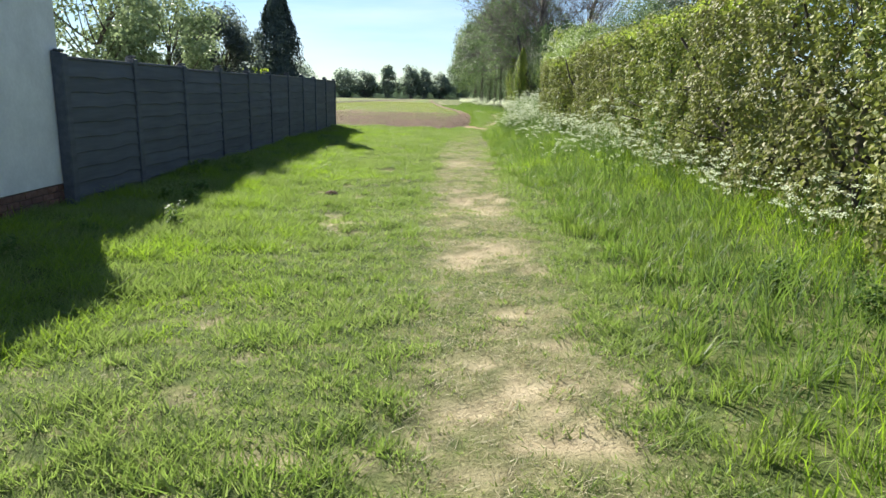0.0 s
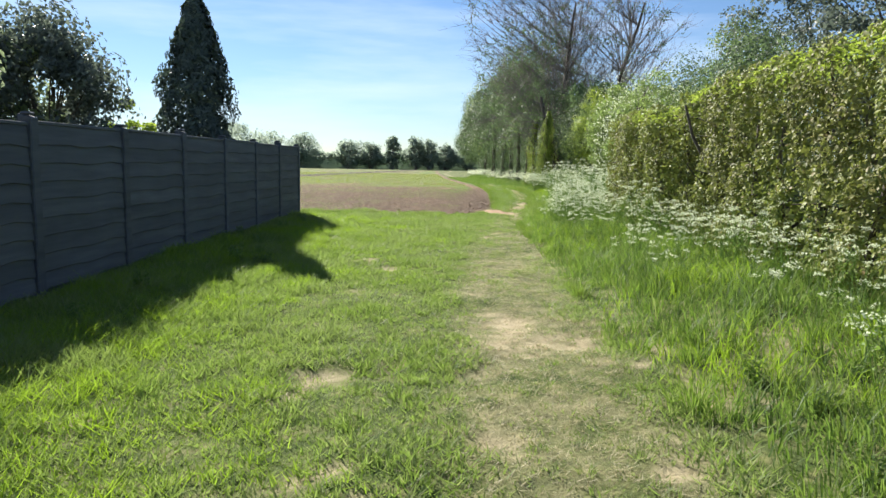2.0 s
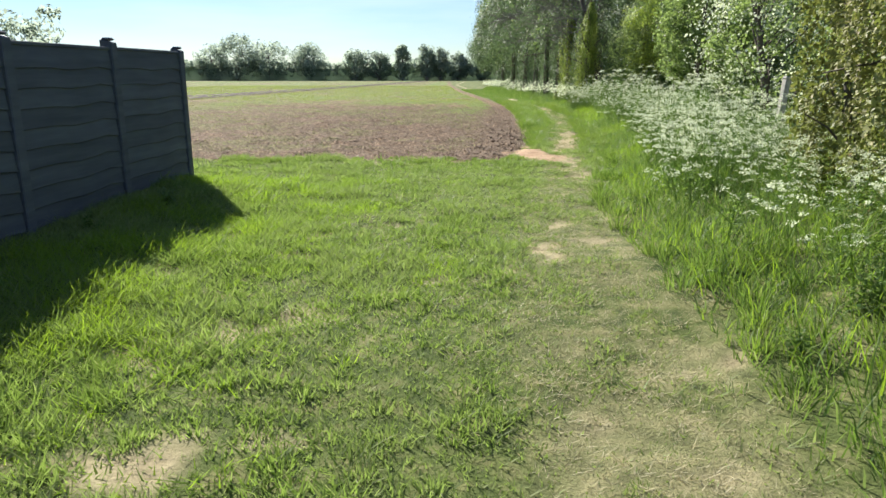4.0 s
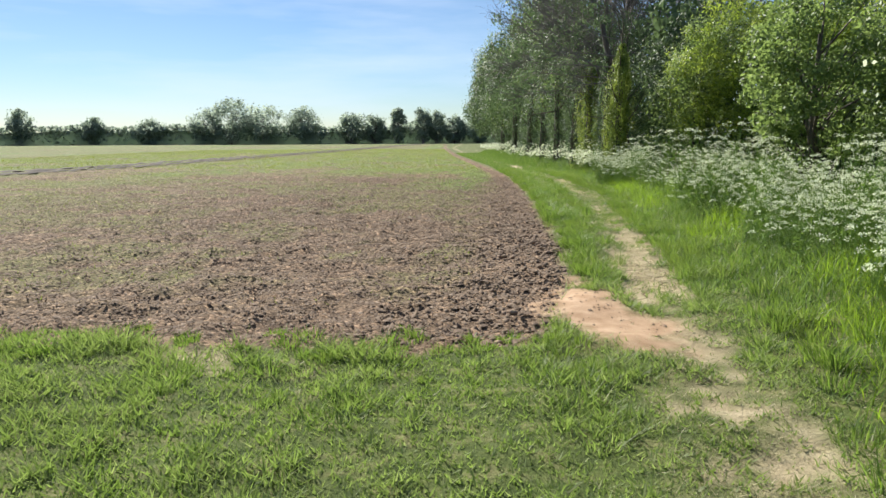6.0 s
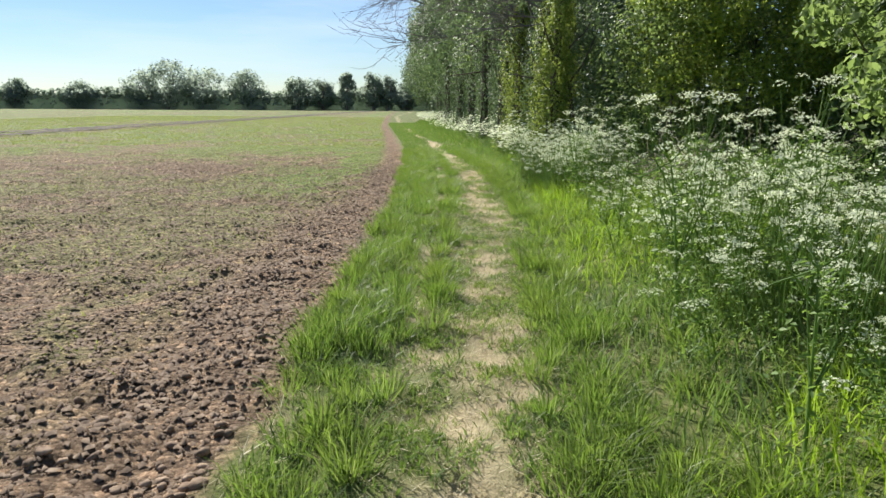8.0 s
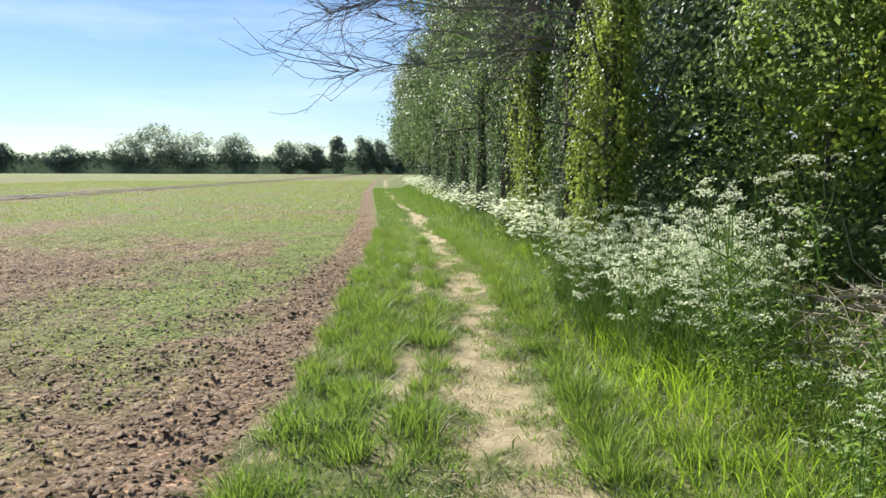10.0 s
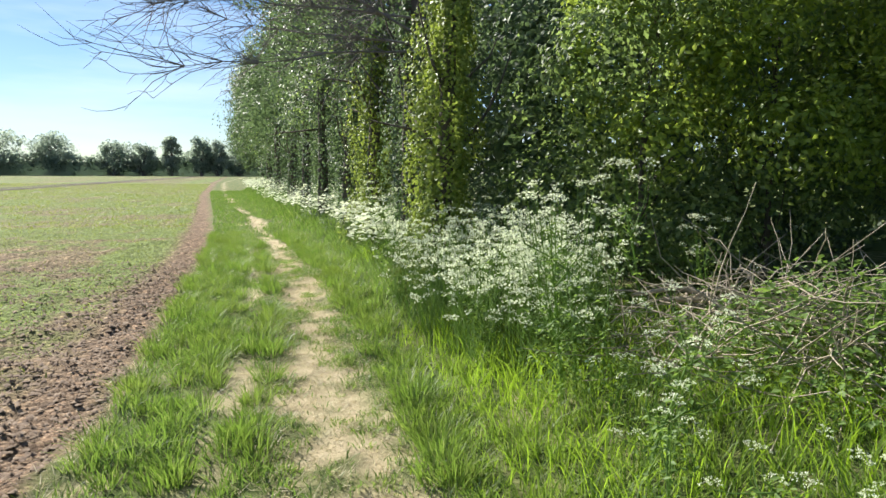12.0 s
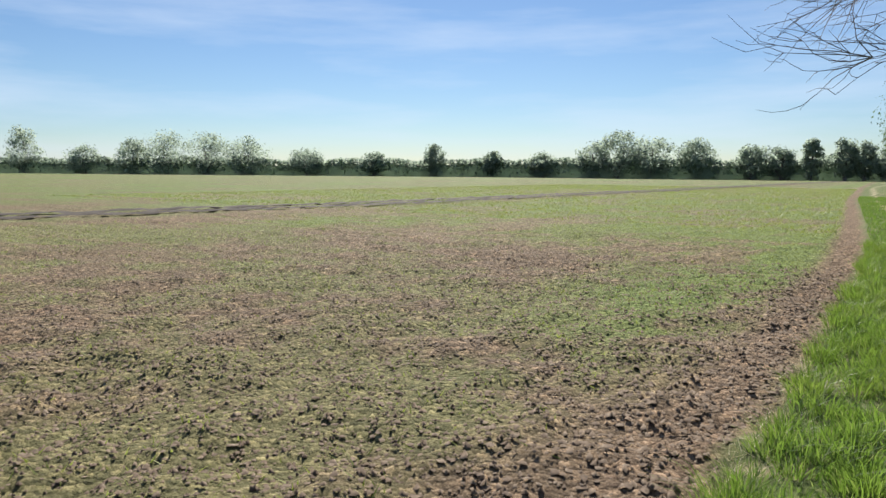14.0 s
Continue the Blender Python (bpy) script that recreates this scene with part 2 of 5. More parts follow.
GREEN = (.30, .48, .03)
MAT_GROUND = ground_material()
MAT_LAWN = leaf_material("mown grass", [(0, (.08, .13, .036)), (.5, (.15, .22, .06)), (.85, (.24, .30, .11)), (1, (.40, .38, .21))], .5, (.36, .54, .07), .55, 1.3, (.27, .30, .14), gloss=.25)
MAT_TALL = leaf_material("tall grass", [(0, (.045, .095, .024)), (.5, (.10, .17, .042)), (.85, (.175, .25, .075)), (1, (.38, .36, .18))], .45, (.27, .44, .045), .5, 1.6, (.12, .17, .085), gloss=.2)
MAT_LUSH = leaf_material("lush grass", [(0, (.10, .17, .02)), (.6, (.19, .29, .03)), (1, (.30, .39, .07))], .55, (.44, .68, .03), .5, 1.8, (.14, .22, .05), gloss=.25)
MAT_TUSSOCK = leaf_material("tussock grass", [(0, (.055, .11, .026)), (.5, (.11, .19, .04)), (.85, (.18, .26, .07)), (1, (.38, .35, .16))], .5, (.30, .48, .05), .45, 1.8, (.20, .22, .06), gloss=.3)
MAT_DRY = leaf_material("dry grass", [(0, (.34, .31, .17)), (.6, (.48, .43, .26)), (1, (.60, .54, .36))], .35, (.6, .52, .28))
MAT_CROP = leaf_material("crop", [(0, (.20, .23, .06)), (1, (.36, .37, .12))], .4, (.42, .55, .08))
MAT_HEDGE = leaf_material("hedge leaves", [(0, (.09, .13, .035)), (.4, (.20, .25, .06)), (.85, (.36, .39, .11)), (1, (.30, .22, .11))], .26, (.38, .48, .08), .55, .7, (.20, .17, .08), .25)
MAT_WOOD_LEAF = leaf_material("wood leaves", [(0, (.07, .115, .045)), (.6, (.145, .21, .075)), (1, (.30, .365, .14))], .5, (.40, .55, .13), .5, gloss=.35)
# darker copy of the wood leaves, with shade put into the colour
MAT_SHADE_LEAF = leaf_material("wood leaves toned for shade", [(0, (.055, .085, .045)), (.6, (.095, .14, .07)), (1, (.18, .235, .13))], .36, (.24, .36, .12), .5, gloss=.3)
MAT_LIME = leaf_material("young leaves", [(0, (.12, .18, .03)), (.6, (.25, .33, .06)), (1, (.40, .47, .11))], .5, (.52, .66, .08), .4)
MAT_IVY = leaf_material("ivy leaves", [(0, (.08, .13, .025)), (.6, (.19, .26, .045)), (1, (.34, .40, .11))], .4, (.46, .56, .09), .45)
MAT_CONIFER = leaf_material("conifer foliage", [(0, (.042, .06, .055)), (.6, (.075, .1, .09)), (1, (.12, .145, .125))], .25, (.12, .18, .09), .6)
MAT_DARK_LEAF = leaf_material("dark leaves", [(0, (.07, .085, .08)), (.6, (.12, .145, .125)), (1, (.18, .205, .175))], .35, (.24, .3, .2), .5)
MAT_PALE_LEAF = leaf_material("pale leaves", [(0, (.14, .2, .08)), (.6, (.25, .32, .14)), (1, (.36, .42, .25))], .35, (.42, .52, .28), .5)
# paled and greyed leaf colour that stands in for distance haze
MAT_HAZE_LEAF = leaf_material("haze-paled leaves", [(0, (.20, .25, .21)), (.6, (.29, .345, .28)), (1, (.39, .44, .34))], .72, (.46, .54, .42), .75)
MAT_BLOSSOM = leaf_material("white blossom", [(0, (.62, .67, .44)), (1, (.84, .86, .68))], .45, (.74, .82, .52), .6)
MAT_PARSLEY = leaf_material("cow parsley green", [(0, (.10, .18, .04)), (1, (.19, .28, .08))], .45, (.36, .55, .08))
MAT_BARK = plain_material("bark", [(.3, (.06, .05, .04)), (.7, (.17, .14, .11))], 14, .9, stretch=(1, 1, .25), bump_strength=.8, bump_distance=.02)
MAT_TWIG = plain_material("twigs", [(.3, (.15, .13, .125)), (.7, (.27, .24, .225))], 20, .9, bump_strength=0)
MAT_DEADWOOD = plain_material("dead wood", [(.3, (.32, .265, .19)), (.7, (.54, .46, .34))], 18, .85, stretch=(1, 1, .3))
MAT_FENCE = plain_material("dark stained boards", [(.3, (.07, .08, .098)), (.7, (.115, .13, .152))], 22, .75, stretch=(1, .08, 1), bump_strength=.5, bump_distance=.004, per_object=.12)
MAT_RENDER = plain_material("painted render", [(.3, (.80, .81, .80)), (.7, (.88, .89, .88))], 40, .85, bump_strength=.35, bump_distance=.003)
MAT_BRICK = plain_material("plinth brick", [(.3, (.16, .08, .06)), (.7, (.27, .15, .11))], 30, .9, per_object=.25)
MAT_MORTAR = plain_material("mortar", [(.3, (.22, .20, .18)), (.7, (.34, .31, .28))], 40, .95)
MAT_ROOF = plain_material("roof tile", [(.3, (.12, .07, .055)), (.7, (.20, .12, .09))], 20, .9)
MAT_CLOD = plain_material("soil clods", [(.28, (.125, .08, .052)), (.5, (.265, .182, .118)), (.72, (.46, .345, .24))], 26, .95, bump_strength=.6, bump_distance=.008, per_object=.25)
MAT_RUT = plain_material("rut soil", [(.3, (.05, .036, .026)), (.7, (.11, .082, .06))], 30, .95, bump_strength=.6)
MAT_CREAM = plain_material("pale wood", [(.3, (.45, .42, .36)), (.7, (.62, .58, .5))], 25, .8)


# ---------------------------------------------------------------- mesh helpers
def mesh_from(name, verts, faces_flat, counts):
    """A mesh from arrays: vertices, the corner list and the corners of each face."""
    me = bpy.data.meshes.new(name)
    verts = np.asarray(verts, np.float32)
    faces_flat, counts = np.asarray(faces_flat, np.int32).ravel(), np.asarray(counts, np.int32)
    me.vertices.add(len(verts))
    me.vertices.foreach_set("co", verts.ravel())
    me.loops.add(len(faces_flat))
    me.loops.foreach_set("vertex_index", faces_flat)
    me.polygons.add(len(counts))
    me.polygons.foreach_set("loop_start", np.concatenate(([0], np.cumsum(counts)[:-1])).astype(np.int32))
    me.update(calc_edges=True)
    return me


def mesh_tris(name, verts, tris):
    return mesh_from(name, verts, tris, np.full(len(tris), 3))


def mesh_quads(name, verts, quads):
    return mesh_from(name, verts, quads, np.full(len(quads), 4))


def place(name, me, mat, parent=None, label="", smooth=False):
    me.materials.append(mat)
    if smooth:
        me.polygons.foreach_set("use_smooth", np.ones(len(me.polygons), bool))
    ob = new(name, me)
    if parent:
        ob.parent = parent
    if label:
        ob["label"] = label
    return ob


def part(name, bm, mat, parent=None, label=""):
    me = bpy.data.meshes.new(name)
    bm.to_mesh(me)
    bm.free()
    return place(name, me, mat, parent, label)


def box_bm(x0, y0, z0, x1, y1, z1, bevel=.0):
    bm = bmesh.new()
    bmesh.ops.create_cube(bm, size=1, matrix=Matrix.Translation(((x0 + x1) / 2, (y0 + y1) / 2, (z0 + z1) / 2)) @ Matrix.Diagonal((x1 - x0, y1 - y0, z1 - z0, 1)))
    if bevel:
        bmesh.ops.bevel(bm, geom=bm.edges[:], offset=bevel, segments=1, affect="EDGES")
    return bm


def unit(v):
    return v / np.maximum(np.linalg.norm(v, axis=-1, keepdims=True), 1e-9)


def leaf_arrays(pos, size, facing=None, spread=1.0, aspect=.55, fold=.25, droop=0.0):
    """Folded leaves: two triangles each, turned about 'facing' by up to 'spread'."""
    n = len(pos)
    nrm = unit(rng.normal(size=(n, 3)))
    if facing is not None:
        nrm = unit(np.asarray(facing) + spread * nrm)
    along = unit(np.cross(nrm, unit(rng.normal(size=(n, 3)))))
    along = unit(along - np.array([0, 0, droop]))
    side = unit(np.cross(nrm, along))
    s = np.asarray(size).reshape(-1, 1)
    a = pos - along * s * .5
    b = pos + along * s * .5
    c = pos + side * s * aspect * .5 + nrm * s * fold * .5
    d = pos - side * s * aspect * .5 + nrm * s * fold * .5
    v = np.stack([a, d, b, c], 1).reshape(-1, 3)
    i = np.arange(n)[:, None] * 4
    return v, np.concatenate([i + [0, 1, 2], i + [0, 2, 3]], 1).reshape(-1, 3)


def leaf_mesh(name, *args, **kw):
    return mesh_tris(name, *leaf_arrays(*args, **kw))


def blade_mesh(name, pos, height, width, lean=.35, bend=.5, lean_dir=None, segs=2):
    """Tapered blades of grass that lean and bend over."""
    n = len(pos)
    az = rng.uniform(0, 2 * np.pi, n)
    out = np.stack([np.cos(az), np.sin(az), np.zeros(n)], 1)
    if lean_dir is not None:
        out = unit(out + np.asarray(lean_dir))
    turn = rng.uniform(0, 2 * np.pi, n)
    side = np.stack([np.cos(turn), np.sin(turn), np.zeros(n)], 1)
    h, w = np.asarray(height).reshape(-1, 1), np.asarray(width).reshape(-1, 1)
    tilt = (np.asarray(lean) * rng.uniform(.1, 1, n)).reshape(-1, 1)
    rows = []
    for k in range(segs):
        u = k / segs
        c = pos + np.array([0, 0, 1.0]) * h * u * (1 - .25 * bend * u) + out * h * (tilt * u + bend * u * u * tilt)
        rows += [c - side * w * (1 - .55 * u) * .5, c + side * w * (1 - .55 * u) * .5]
    tip = pos + np.array([0, 0, 1.0]) * h * (1 - .35 * bend) + out * h * (tilt + bend * tilt)
    v = np.stack(rows + [tip], 1).reshape(-1, 3)
    m = 2 * segs + 1
    i = np.arange(n)[:, None] * m
    tris = []
    for k in range(segs - 1):
        tris += [i + [2 * k, 2 * k + 1, 2 * k + 3], i + [2 * k, 2 * k + 3, 2 * k + 2]]
    tris.append(i + [2 * segs - 2, 2 * segs - 1, 2 * segs])
    return mesh_tris(name, v, np.concatenate(tris, 1).reshape(-1, 3))


class Tubes:
    """Tapered round limbs, gathered into one mesh."""
    def __init__(self):
        self.v, self.q, self.n = [], [], 0

    def add(self, pts, radii, sides=6):
        pts = np.asarray(pts, float)
        d = unit(np.gradient(pts, axis=0))
        ref = np.array([.3, .9, .1]) if abs(d[0][2]) > .8 else np.array([0, 0, 1.0])
        u = unit(np.cross(d, ref))
        w = np.cross(d, u)
        a = np.linspace(0, 2 * np.pi, sides, endpoint=False)
        ring = np.cos(a)[None, :, None] * u[:, None] + np.sin(a)[None, :, None] * w[:, None]
        v = pts[:, None] + ring * np.asarray(radii, float)[:, None, None]
        k = len(pts)
        i, j = np.meshgrid(np.arange(k - 1), np.arange(sides), indexing="ij")
        j2 = (j + 1) % sides
        q = np.stack([i * sides + j, i * sides + j2, (i + 1) * sides + j2, (i + 1) * sides + j], -1).reshape(-1, 4)
        self.v.append(v.reshape(-1, 3))
        self.q.append(q + self.n)
        self.n += k * sides

    def mesh(self, name):
        return mesh_quads(name, np.concatenate(self.v), np.concatenate(self.q))


def limb_points(start, way, length, wander=.15, lift=.0, k=6):
    pts = [np.asarray(start, float)]
    way = unit(np.asarray(way, float))
    for _ in range(k - 1):
        way = unit(way + rng.normal(size=3) * wander + np.array([0, 0, lift]))
        pts.append(pts[-1] + way * length / (k - 1))
    return np.array(pts)


def scatter(x0, x1, y0, y1, per_m2):
    n = int((x1 - x0) * (y1 - y0) * per_m2)
    return rng.uniform(x0, x1, n), rng.uniform(y0, y1, n)


def on_ground(x, y, up=0.0):
    return np.stack([x, y, ground_z(x, y) + up], 1)


# ---------------------------------------------------------------- ground
def spaced(lo, hi, fine, reach):
    inner = np.arange(lo, hi + fine / 2, fine)
    out = fine * 1.08 ** np.arange(1, 110)
    up = hi + np.cumsum(out)
    up = up[up < reach]
    down = lo - np.cumsum(out)
    return np.concatenate([down[down > -reach][::-1], inner, up])


def build_ground():
    xs, ys = spaced(-3.2, 2.6, .095, 1500), spaced(.5, 35, .095, 1500)
    X, Y = np.meshgrid(xs, ys)
    x, y = X.ravel(), Y.ravel()
    v = np.stack([x, y, ground_z(x, y)], 1)
    nx, ny = len(xs), len(ys)
    i = (np.arange(ny - 1)[:, None] * nx + np.arange(nx - 1)).ravel()
    me = mesh_quads("ground", v, np.stack([i, i + 1, i + 1 + nx, i + nx], 1))
    zone = np.zeros((len(x), 4), np.float32)
    zone[:, 0], zone[:, 1], zone[:, 2], zone[:, 3] = bare_mask(x, y), field_mask(x, y), crop_mask(x, y), bare_mask(x, y) * step(19.2, 19.7, y) * step(22.4, 21.4, y)
    me.attributes.new("zone", "FLOAT_COLOR", "POINT").data.foreach_set("color", zone.ravel())
    me.attributes.new("sand", "FLOAT", "POINT").data.foreach_set("value", sand_mask(x, y).astype(np.float32))
    tagged(place("ground", me, MAT_GROUND, smooth=True), "grassy ground with a worn earth path and a ploughed field", "ground", kind="structure")


build_ground()


# ---------------------------------------------------------------- fence and house
FENCE_X, FENCE_Y0, FENCE_Y1, FENCE_TOP = -2.875, 5.2, 16.8, 1.13


def build_fence():
    root = tagged(new("timber_fence"), "dark stained timber panel fence standing in shaded grass", "fence")
    root.location = (FENCE_X, FENCE_Y0, 0)
    n = 10
    pitch = (FENCE_Y1 - FENCE_Y0) / n
    board = None
    for k in range(n + 1):
        y = k * pitch
        h = FENCE_TOP + .05 + .012 * math.sin(k * 2.3)
        bm = box_bm(-.04, y - .04, -.15, .045, y + .04, h, .006)
        for v in bm.verts:
            if v.co.z > h - .02:
                v.co.z += (v.co.x) * -.25
        post = part("post", bm, MAT_FENCE, root)
        part("post_cap", box_bm(-.034, y - .034, h + .001, .038, y + .034, h + .022, .012), MAT_FENCE, post)
    rows = 9
    for k in range(n):
        y0, y1 = k * pitch + .043, (k + 1) * pitch - .043
        sag = rng.normal() * .008
        z0 = .12
        bh = (FENCE_TOP - z0) / rows
        for j in range(rows):
            if board is None:
                bm = box_bm(-.008, 0, 0, .008, y1 - y0, bh + .022, .003)
                for v in bm.verts:
                    if v.co.z < .02:
                        v.co.x += .012
                bmesh.ops.subdivide_edges(bm, edges=[e for e in bm.edges if abs(e.verts[0].co.y - e.verts[1].co.y) > .5], cuts=5)
                for v in bm.verts:
                    if v.co.z < .03:
                        v.co.z += .008 * math.sin(v.co.y * 9) + .005 * math.sin(v.co.y * 23)
                b = part("board", bm, MAT_FENCE, root)
                board = b.data
            else:
                b = new("board", board)
                b.parent = root
            b.location = (.012, y0, z0 + j * bh + sag - .012)
            b.rotation_euler = (rng.normal() * .002, 0, 0)
        part("gravel_board", box_bm(-.012, y0, -.1, .014, y1, z0 - .004, .004), MAT_FENCE, root)
        part("top_rail", box_bm(-.022, y0, FENCE_TOP + sag + .002, .03, y1, FENCE_TOP + sag + .024, .004), MAT_FENCE, root)


def build_house():
    root = tagged(new("house"), "white rendered house wall above a low brick plinth", "house")
    x1, y1 = -2.92, 5.27
    bm = box_bm(x1 - 4, -2, .235, x1, y1, 1.68)
    part("wall", bm, MAT_RENDER, root)
    plinth = part("plinth", box_bm(x1 - 3.98, -1.98, -.2, x1 - .02, y1 - .02, .231), MAT_MORTAR, root)
    bm = box_bm(-.012, 0, 0, .012, .13, .041, .003)
    me = bpy.data.meshes.new("brick")
    bm.to_mesh(me)
    bm.free()
    me.materials.append(MAT_BRICK)
    for row in range(5):
        for k in range(24):
            y = y1 - .155 - k * .137 - (.068 if row % 2 else 0)
            b = new("brick", me)
            b.parent = plinth
            b.location = (x1 - .014 + rng.normal() * .001, y, -.004 + row * .047)
    bm = bmesh.new()
    pts = [(x1 + .06, 0, 1.684), (x1 - 2, 0, 2.6), (x1 - 4.06, 0, 1.684)]
    lo = [bm.verts.new((p[0], -2.2, p[2])) for p in pts]
    hi = [bm.verts.new((p[0], y1 + .05, p[2])) for p in pts]
    bm.faces.new(lo)
    bm.faces.new(hi[::-1])
    for a in range(3):
        b = (a + 1) % 3
        bm.faces.new((lo[a], hi[a], hi[b], lo[b]))
    bmesh.ops.recalc_face_normals(bm, faces=bm.faces[:])
    part("roof", bm, MAT_ROOF, root)
    return root, x1, y1


build_fence()
HOUSE, HX, HY = build_house()


# ---------------------------------------------------------------- hedges
def build_hedge(name, x_face, y0, y1, top, depth, per_m2, mat, label, brown=0.0):
    root = tagged(new(name), label, "hedge")
    for y in np.arange(y0 + .2, y1, .42):
        stems = Tubes()
        s = np.array([x_face + depth * .5 + rng.normal() * .08, y, ground_z(x_face, y) - .05])
        stems.add(limb_points(s, (rng.normal() * .1, rng.normal() * .1, 1), top * .9, .12), np.linspace(.035, .012, 6), 5)
        for _ in range(5):
            b = s + np.array([0, 0, rng.uniform(.2, top * .8)])
            stems.add(limb_points(b, (rng.uniform(-1, 1), rng.normal() * .6, .4), depth * .55, .2, k=4), np.linspace(.014, .004, 4), 4)
        place("stem", stems.mesh("stem"), MAT_BARK, root)

    def bulge(y, z):
        return (vnoise(y, z, .6, 31) - .5) * .16 + (vnoise(y, z, .17, 32) - .5) * .15 + (vnoise(y, z * .25, .2, 37) - .5) * .13

    n = int((y1 - y0) * top * per_m2)
    y, z = rng.uniform(y0, y1, n), rng.uniform(.12, top, n)
    gap = vnoise(y, z, .13, 33) * .45 + vnoise(y * 1.6, z, .3, 34) * .55
    deep = np.abs(rng.normal(0, .05, n)) + .5 * step(.5, .64, gap)
    round_top = .10 * step(top - .22, top, z) ** 2
    end = .25 * step(y1 - .35, y1, y) ** 2
    x = x_face - bulge(y, z) + deep + round_top + end
    face = np.stack([x, y, z + ground_z(x, y) * .5], 1)
    n2 = int((y1 - y0) * depth * per_m2 * .8)
    y, x = rng.uniform(y0, y1, n2), rng.uniform(x_face + .02, x_face + depth, n2)
    crown = np.stack([x, y, top + (vnoise(x, y, .5, 35) - .5) * .10 + rng.normal(0, .025, n2) - .1 * step(x_face + .15, x_face, x)], 1)
    n3 = int(depth * top * per_m2)
    x, z = rng.uniform(x_face, x_face + depth, n3), rng.uniform(.1, top, n3)
    ends = np.stack([x, y1 + (vnoise(x, z, .3, 36) - .5) * .2 - np.abs(rng.normal(0, .05, n3)), z], 1)
    core_y = rng.uniform(y0, y1, n // 3)
    core = np.stack([rng.uniform(x_face + .12, x_face + depth - .05, n // 3), core_y, rng.uniform(.1, top - .05, n // 3)], 1)
    pos = np.concatenate([face, ends, core])
    facing = np.concatenate([np.tile((-.8, 0, .45), (n, 1)), np.tile((-.2, .8, .3), (n3, 1)), rng.normal(size=(n // 3, 3))])
    size = rng.uniform(.024, .05, len(pos))
    size[-(n // 3):] *= 1.7
    place("foliage", leaf_mesh("foliage", pos, size, facing, .8, .62), mat, root)
    # young top growth; its lime colour also stands for the sunlit top edge
    place("top_growth", leaf_mesh("top_growth", crown, rng.uniform(.022, .045, n2), np.tile((-.1, .1, 1.0), (n2, 1)), .7, .6), MAT_LIME, root, "fresh growth along the clipped top, coloured yellow-green as sunlit")


build_hedge("clipped_hedge", 2.02, -2.5, 13.3, 1.72, .9, 2900, MAT_HEDGE, "tall clipped hedge of yellow-green leaves with sparse patches")
build_hedge("garden_hedge", 1.78, 13.45, 15.6, 1.55, .9, 2900, MAT_HEDGE, "lower rounded hedge end with brownish leaves")


